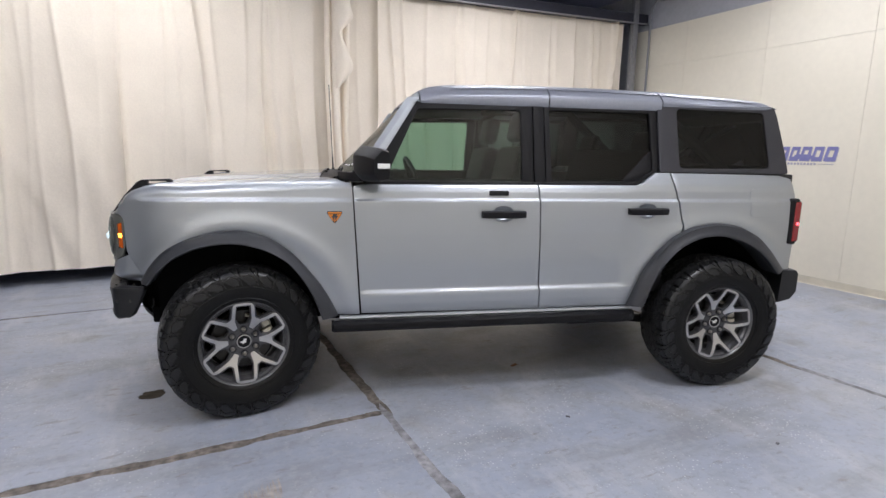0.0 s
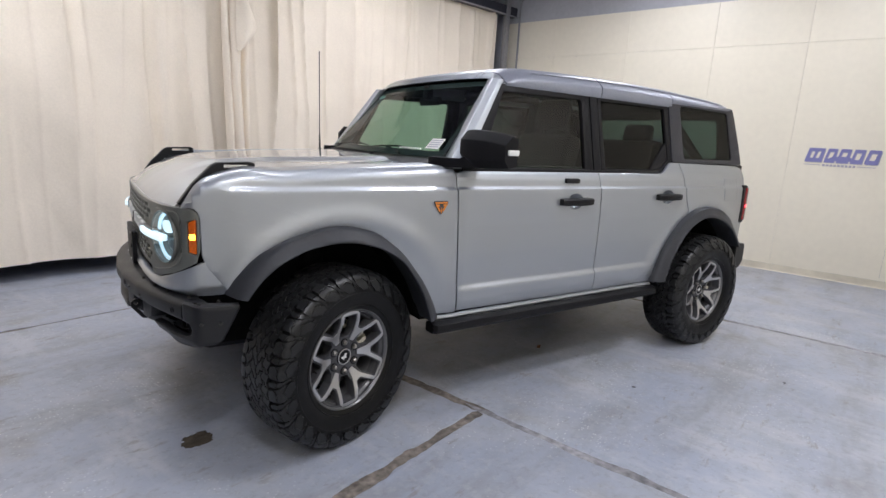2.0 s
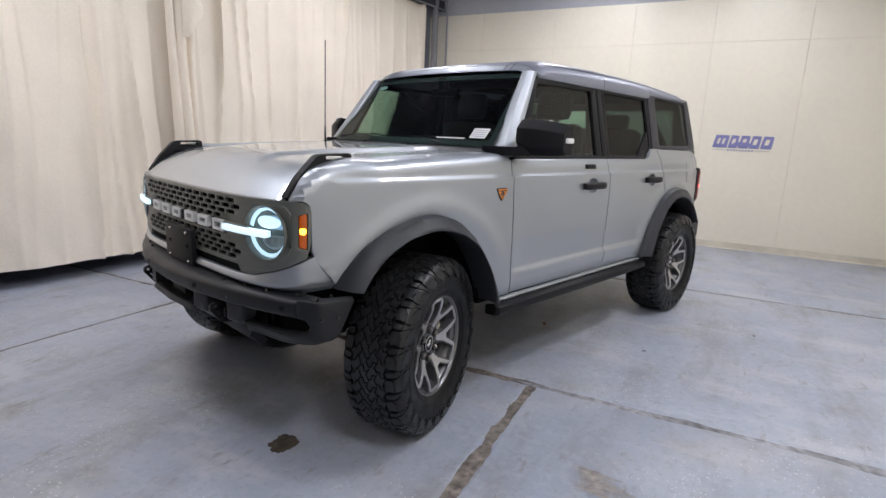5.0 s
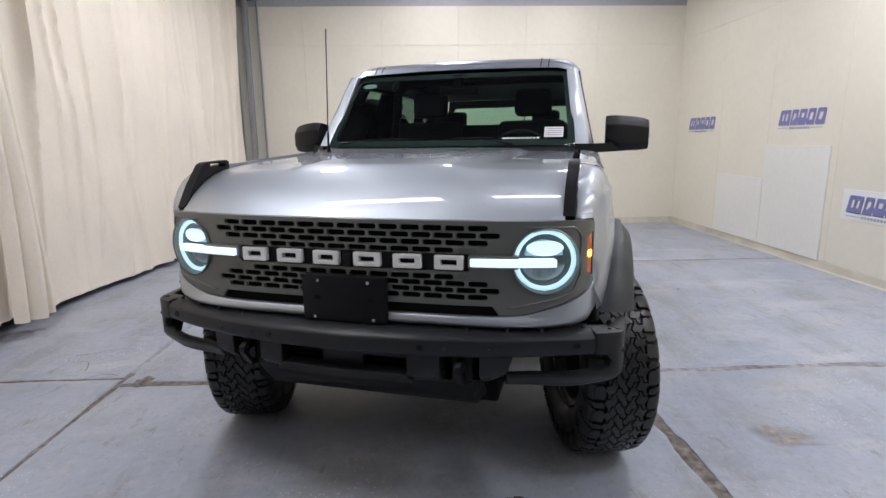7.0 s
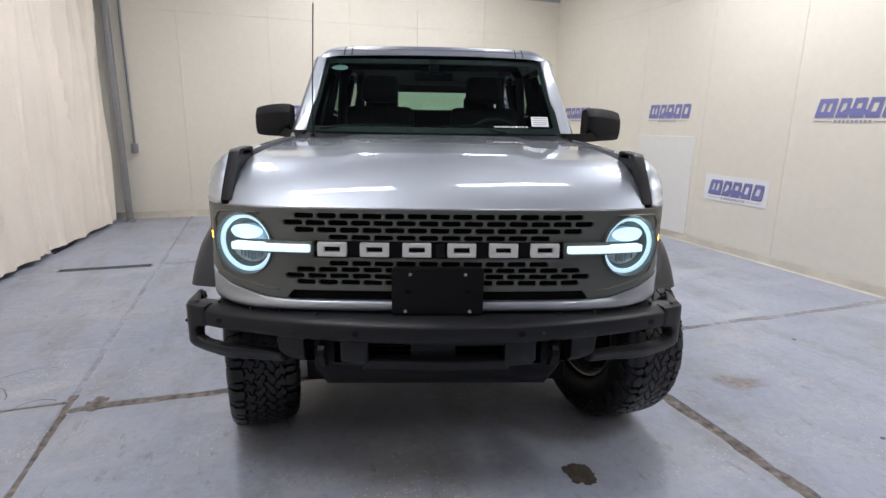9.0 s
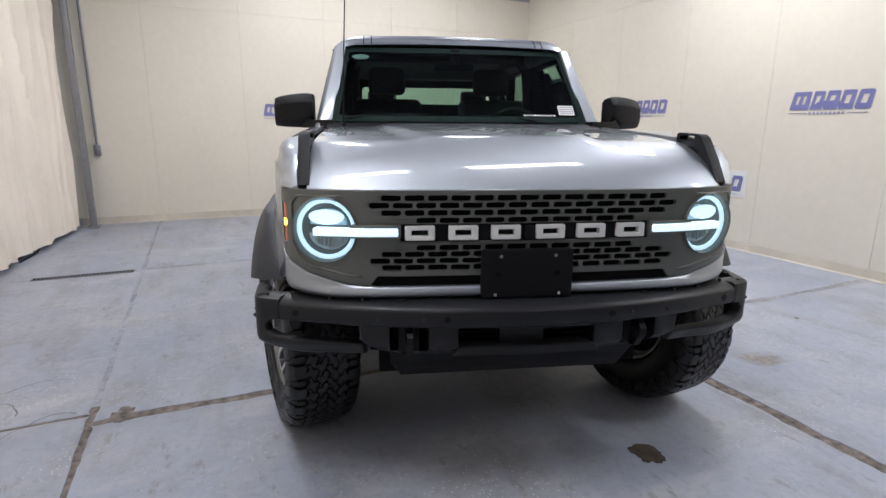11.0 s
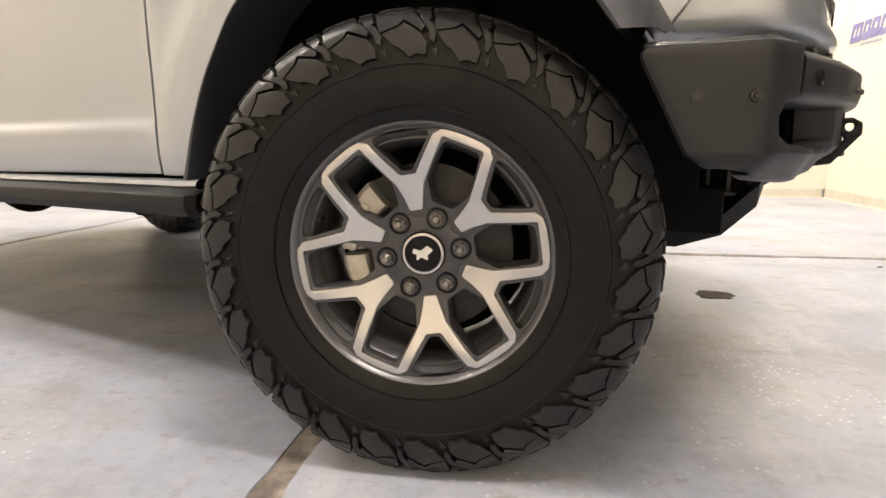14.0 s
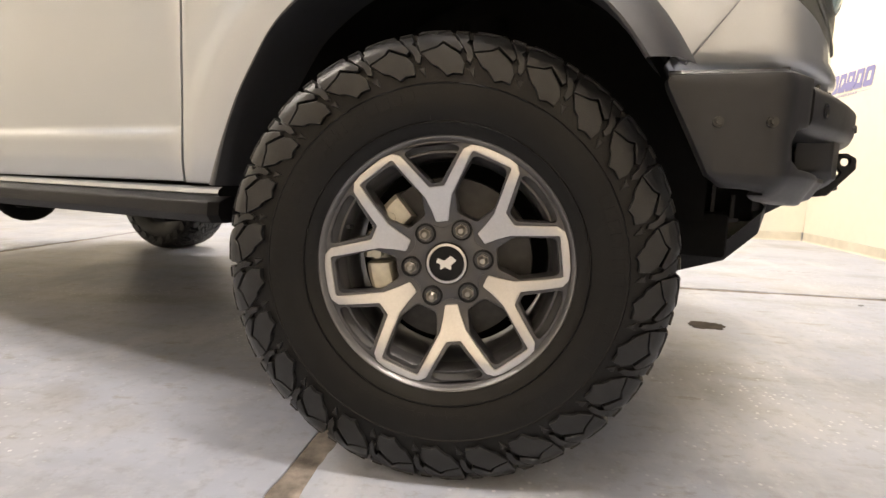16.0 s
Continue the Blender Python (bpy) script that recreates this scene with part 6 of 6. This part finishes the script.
    for c in range(4):
        lean = 0.0105 if c % 2 else -0.0105
        a0 = 0.37 * pitch * c
        wm = (edges[c] + edges[c + 1]) / 2
        low = corners(c, a0 + lean, a0 + pitch + lean)
        high = corners(c + 1, a0 - lean, a0 + pitch - lean)
        cut = [(lean, wm - 0.004), (-lean, wm + 0.004)]
        cell = low + [(a0 + pitch + a, w) for a, w in cut] + high[::-1] + [(a0 + a, w) for a, w in cut[::-1]]
        t = template(inset(cell, 0.0024), 0.0130, (0.02, 0), 0.0014)
        for k in range(n):
            stamp(t, k * pitch, 1)
    # raised bars on the wall where the maker's print stands, and a fine rim line
    for a0, count, w0, w1 in ((0.55, 9, 0.212, 0.232), (1.75, 8, 0.212, 0.232), (2.9, 12, 0.244, 0.252)):
        for i in range(count):
            a = a0 * 0.405 * 1.6 + i * 0.030
            block([(a, w0), (a + 0.020, w0), (a + 0.020, w1), (a, w1)], 0.0006)
    for q, h in ((0.204, 0.0014), (0.268, 0.003)):
        prev = None
        for k in range(97):
            a = k * 2 * math.pi * 0.405 / 96
            ring = [bm.verts.new(on_tyre(a, q - 0.002, 0.0)), bm.verts.new(on_tyre(a, q, h)), bm.verts.new(on_tyre(a, q + 0.002, 0.0))]
            if prev:
                for i in range(2):
                    bm.faces.new((prev[i], prev[i + 1], ring[i + 1], ring[i]))
            prev = ring
    bmesh.ops.recalc_face_normals(bm, faces=bm.faces)
    return bm


def polar(r, a):
    return (r * math.cos(a), r * math.sin(a))


def wheel_meshes():
    """The meshes of one wheel: rim, face, cap, nut, disc and so on, shared by all wheels."""
    out = {}

    def keep(name, bm, mats, angle=35):
        ob = link(name, bm, mats, None, "", angle)
        out[name] = ob.data
        bpy.data.objects.remove(ob)

    side = sorted((tyre_r(q), tyre_y(q)) for q in np.linspace(0, tyre_s[-1], 400) if 0.24 < tyre_r(q) < 0.345 and tyre_y(q) > 0.05)
    wall_y = lambda r: float(np.interp(r, [p[0] for p in side], [p[1] for p in side]))
    ribs = bmesh.new()

    def rib(a, w, r0, r1, h):
        lo, hi = [], []
        for r in np.linspace(r0, r1, 4):
            for rows, up in ((lo, -0.001), (hi, h)):
                rows.append([ribs.verts.new((r * math.cos(a + e * w / r), wall_y(r) + up, r * math.sin(a + e * w / r))) for e in (-0.5, 0.5)])
        for p, q in zip(hi, hi[1:]):
            ribs.faces.new((p[0], p[1], q[1], q[0]))
        for e in (0, 1):
            for k in range(3):
                ribs.faces.new((lo[k][e], lo[k + 1][e], hi[k + 1][e], hi[k][e]))
        for k in (0, 3):
            ribs.faces.new((lo[k][0], lo[k][1], hi[k][1], hi[k][0]))
    for start, n in ((0.35, 10), (0.35 + math.pi, 10)):
        for k in range(n):
            for o in (-0.007, 0.007):
                rib(start + k * 0.092 + o / 0.3, 0.0045, 0.288, 0.314, 0.0004)
            rib(start + k * 0.092, 0.018, 0.3105 - 0.011 * (k % 3), 0.314 - 0.011 * (k % 3), 0.0004)
    for start, n in ((1.75, 26), (4.9, 30), (3.0, 8), (0.0, 9)):
        for k in range(n):
            rib(start + k * 0.017, 0.0028, 0.258, 0.2625 + 0.002 * (k % 2), 0.0007)
    for a in (0.2, 1.6, 2.75, 4.8):
        rib(a, 0.0012, 0.248, 0.272, 0.0008)
    bmesh.ops.recalc_face_normals(ribs, faces=ribs.faces)
    tyre = tyre_mesh()
    me = bpy.data.meshes.new("tmp")
    ribs.to_mesh(me)
    ribs.free()
    tyre.from_mesh(me)
    bpy.data.meshes.remove(me)
    keep("tyre", tyre, (M["rubber"], M["tread"]), 16)
    keep("wheel", lathe([(0.214, -0.11), (0.225, -0.112), (0.221, -0.10), (0.205, -0.09), (0.195, 0.02), (0.200, 0.062), (0.214, 0.085), (0.2245, 0.100), (0.2300, 0.111), (0.2335, 0.1175), (0.236, 0.1190), (0.2385, 0.117), (0.237, 0.108), (0.228, 0.100)], 96), M["lip"], 50)
    keep("rim_step", lathe([(0.199, 0.060), (0.205, 0.082), (0.2085, 0.0865), (0.2125, 0.0865), (0.215, 0.080)], 96), M["wheel"], 40)
    windows, mouths = [], []
    for k in range(6):
        c, s = math.cos(k * math.pi / 3), math.sin(k * math.pi / 3)
        w = rounded([(0.2075, -0.0330), (0.2075, 0.0330), (0.134, 0.0402), (0.097, 0.0200), (0.097, -0.0200), (0.134, -0.0402)], [0.014, 0.014, 0.014, 0.012, 0.012, 0.014], 5)
        windows.append([(c * a - s * b, s * a + c * b) for a, b in w][::-1])
        c, s = math.cos((k + 0.5) * math.pi / 3), math.sin((k + 0.5) * math.pi / 3)
        m = rounded([(0.155, -0.009), (0.2135, -0.0530), (0.2205, -0.030), (0.2225, 0.0), (0.2205, 0.030), (0.2135, 0.0530), (0.155, 0.009)], [0.008, 0.008, 0, 0, 0, 0.008, 0.008], 4)
        mouths.append([(c * a - s * b, s * a + c * b) for a, b in m][::-1])

    def dish(a, b, d):
        r = math.hypot(a, b)
        return (a, 0.108 - 0.042 * smooth(0.215, 0.07, r) + d, b)
    body = plate(circle(0.2315, 96), windows + mouths, 0.048, lambda a, b, d: dish(a, b, d - 0.002), (0.012, 0.012), 0.003)
    keep("spokes", body, M["wheel"], 30)
    # machined faces of the Y-shaped spokes, running into one another round the windows
    cw, sw = math.cos(math.pi / 6), math.sin(math.pi / 6)

    def from_window(rows):
        return [(cw * a - sw * b, sw * a + cw * b) for a, b in rows]
    inner = [(0.081, 0.0120), (0.104, 0.0172), (0.130, 0.0252)] + from_window(((0.2108, -0.0380), (0.2132, -0.0355)))
    outer = [(0.1480, 0.0140)] + [(0.2095, 0.0578)] + from_window(((0.2225, -0.0440), (0.2268, -0.027), (0.2276, -0.006)))
    loops = ([], [])
    for k in range(6):
        c, s = math.cos((k + 0.5) * math.pi / 3), math.sin((k + 0.5) * math.pi / 3)
        for half, loop in ((inner, loops[0]), (outer, loops[1])):
            loop += [(c * a - s * b, s * a + c * b) for a, b in [(a, -b) for a, b in half[::-1]] + half]
    faces = plate(rounded(loops[1], 0.005, 3), [rounded(loops[0], 0.005, 3)[::-1]], 0.004, lambda a, b, d: dish(a, b, d + 0.0022), (0.010, 0.010), 0.0016)
    keep("spoke_face", faces, M["machined"], 30)
    hub = []
    for k in range(72):
        a = 2 * math.pi * k / 72
        hub.append(polar(0.081 + 0.011 * math.cos(6 * a), a))
    keep("hub", plate(hub, [circle(0.041, 36)[::-1]], 0.03, lambda a, b, d: (a, 0.0665 + d, b), (0, 0), 0.004), M["wheel"])
    keep("hub_cap", lathe([(0.0405, 0.050), (0.0405, 0.0665), (0.039, 0.070), (0.034, 0.071), (0.033, 0.0695), (0, 0.0705)], 40), M["black"])
    keep("cap_ring", lathe([(0.0395, 0.0675), (0.0385, 0.0715), (0.0345, 0.0725), (0.0335, 0.0708)], 40), M["machined"])
    keep("cap_emblem", plate(rounded([(-0.020, 0.004), (-0.010, 0.014), (0.004, 0.006), (0.016, 0.012), (0.020, 0.004), (0.012, 0.0), (0.014, -0.012), (0.004, -0.006), (-0.008, -0.014), (-0.008, -0.004)], 0.002, 2), (), 0.002, lambda a, b, d: (a, 0.0722 + d, b)), M["white_letter"])
    nut = bmesh.new()
    cyl(nut, (0, 0.046, 0), (0, 0.078, 0), 0.0130, 0.0118, 6)
    cyl(nut, (0, 0.078, 0), (0, 0.084, 0), 0.0098, 0.005, 12)
    keep("lug_nut", nut, M["nut"])
    keep("nut_seat", lathe([(0.0205, 0.0665), (0.0195, 0.0705), (0.0165, 0.070), (0.015, 0.055)], 20), M["black"])
    disc = lathe([(0.085, 0.012), (0.163, 0.012), (0.165, 0.0), (0.163, -0.012), (0.085, -0.012)], 64)
    keep("brake_disc", disc, M["steel"])
    keep("hub_drum", lathe([(0.0, 0.05), (0.08, 0.05), (0.085, 0.03), (0.085, -0.05), (0, -0.05)], 32), M["steel"])
    cal = bmesh.new()
    for lo, hi, r0, r1, fore in ((-16, 4, 0.112, 0.166, 0.052), (8, 26, 0.120, 0.176, 0.040), (30, 58, 0.108, 0.170, 0.054), (-30, -20, 0.125, 0.150, 0.036)):
        rows = []
        for a in np.linspace(radians(lo), radians(hi), 6):
            rows.append([(r * math.cos(a), y, r * math.sin(a)) for r, y in ((r0, 0.02), (r0 + 0.006, fore - 0.004), (r0 + 0.012, fore), (r1 - 0.012, fore), (r1 - 0.003, fore - 0.010), (r1, -0.05), (r0, -0.05))])
        piece = loft(rows, True)
        me = bpy.data.meshes.new("tmp")
        piece.to_mesh(me)
        piece.free()
        cal.from_mesh(me)
        bpy.data.meshes.remove(me)
    for a in (12, 44):
        p = polar(0.140, radians(a))
        cyl(cal, (p[0], 0.035, p[1]), (p[0], 0.060, p[1]), 0.011, 0.009, 12)
    keep("caliper", cal, M["caliper"], 40)
    keep("wheel_back", lathe([(0.198, -0.06), (0.12, -0.07), (0.0, -0.07)], 40), M["dark"])
    st = bmesh.new()
    cyl(st, (0.17, 0.088, 0.09), (0.172, 0.108, 0.091), 0.004, 0.004, 8)
    keep("valve", st, M["black"])
    return out


def put_wheel(kit, m, label, spare=False, right=True):
    wheel = new("wheel", kit["wheel"])
    wheel.parent = CAR
    wheel.matrix_local = m
    tagged(wheel, label)
    names = ["tyre", "rim_step", "spokes", "spoke_face", "hub", "hub_cap", "cap_ring", "cap_emblem", "valve"]
    if not spare:
        names += ["brake_disc", "hub_drum", "caliper", "wheel_back"]
    for n in names:
        ob = new(n, kit[n])
        ob.parent = wheel
        if n == "caliper":
            ob.rotation_euler = (0, 0 if right else radians(202), 0)
    for k in range(6):
        for n in ("lug_nut", "nut_seat"):
            ob = new(n, kit[n])
            ob.parent = wheel
            c = polar(0.06985, k * math.pi / 3)
            ob.location = (c[0], 0, c[1])
    return wheel


def build_wheels():
    kit = wheel_meshes()
    lab = "six-spoke alloy wheel, machined faces over dark grey, on a knobbly tyre"
    r = 0.417
    spin = {"fr": 8.0, "fl": 30.0, "rr": 40.0, "rl": 10.0}
    for key, x, s, steer in (("fl", AXLE_X, -1, STEER), ("fr", AXLE_X, 1, STEER), ("rl", AXLE_X + WHEELBASE, -1, 0), ("rr", AXLE_X + WHEELBASE, 1, 0)):
        pivot = Matrix.Translation((x, s * 0.74, r)) @ Matrix.Rotation(radians(steer), 4, "Z") @ Matrix.Translation((0, s * (TRACK - 0.74), 0))
        face = Matrix.Identity(4) if s > 0 else Matrix.Rotation(math.pi, 4, "Z")
        put_wheel(kit, pivot @ face @ Matrix.Rotation(radians(spin[key]), 4, "Y"), lab, False, s > 0)
    put_wheel(kit, Matrix.Translation((3.67, 0, 1.06)) @ Matrix.Rotation(-math.pi / 2, 4, "Z"), "spare wheel on the tailgate", True)


build_flares()
build_sides()
build_greenhouse()
build_roof()
build_bonnet()
build_mirrors()
build_nose()
build_bumper()
build_trim()
build_underbody()
build_cabin()
build_wheels()
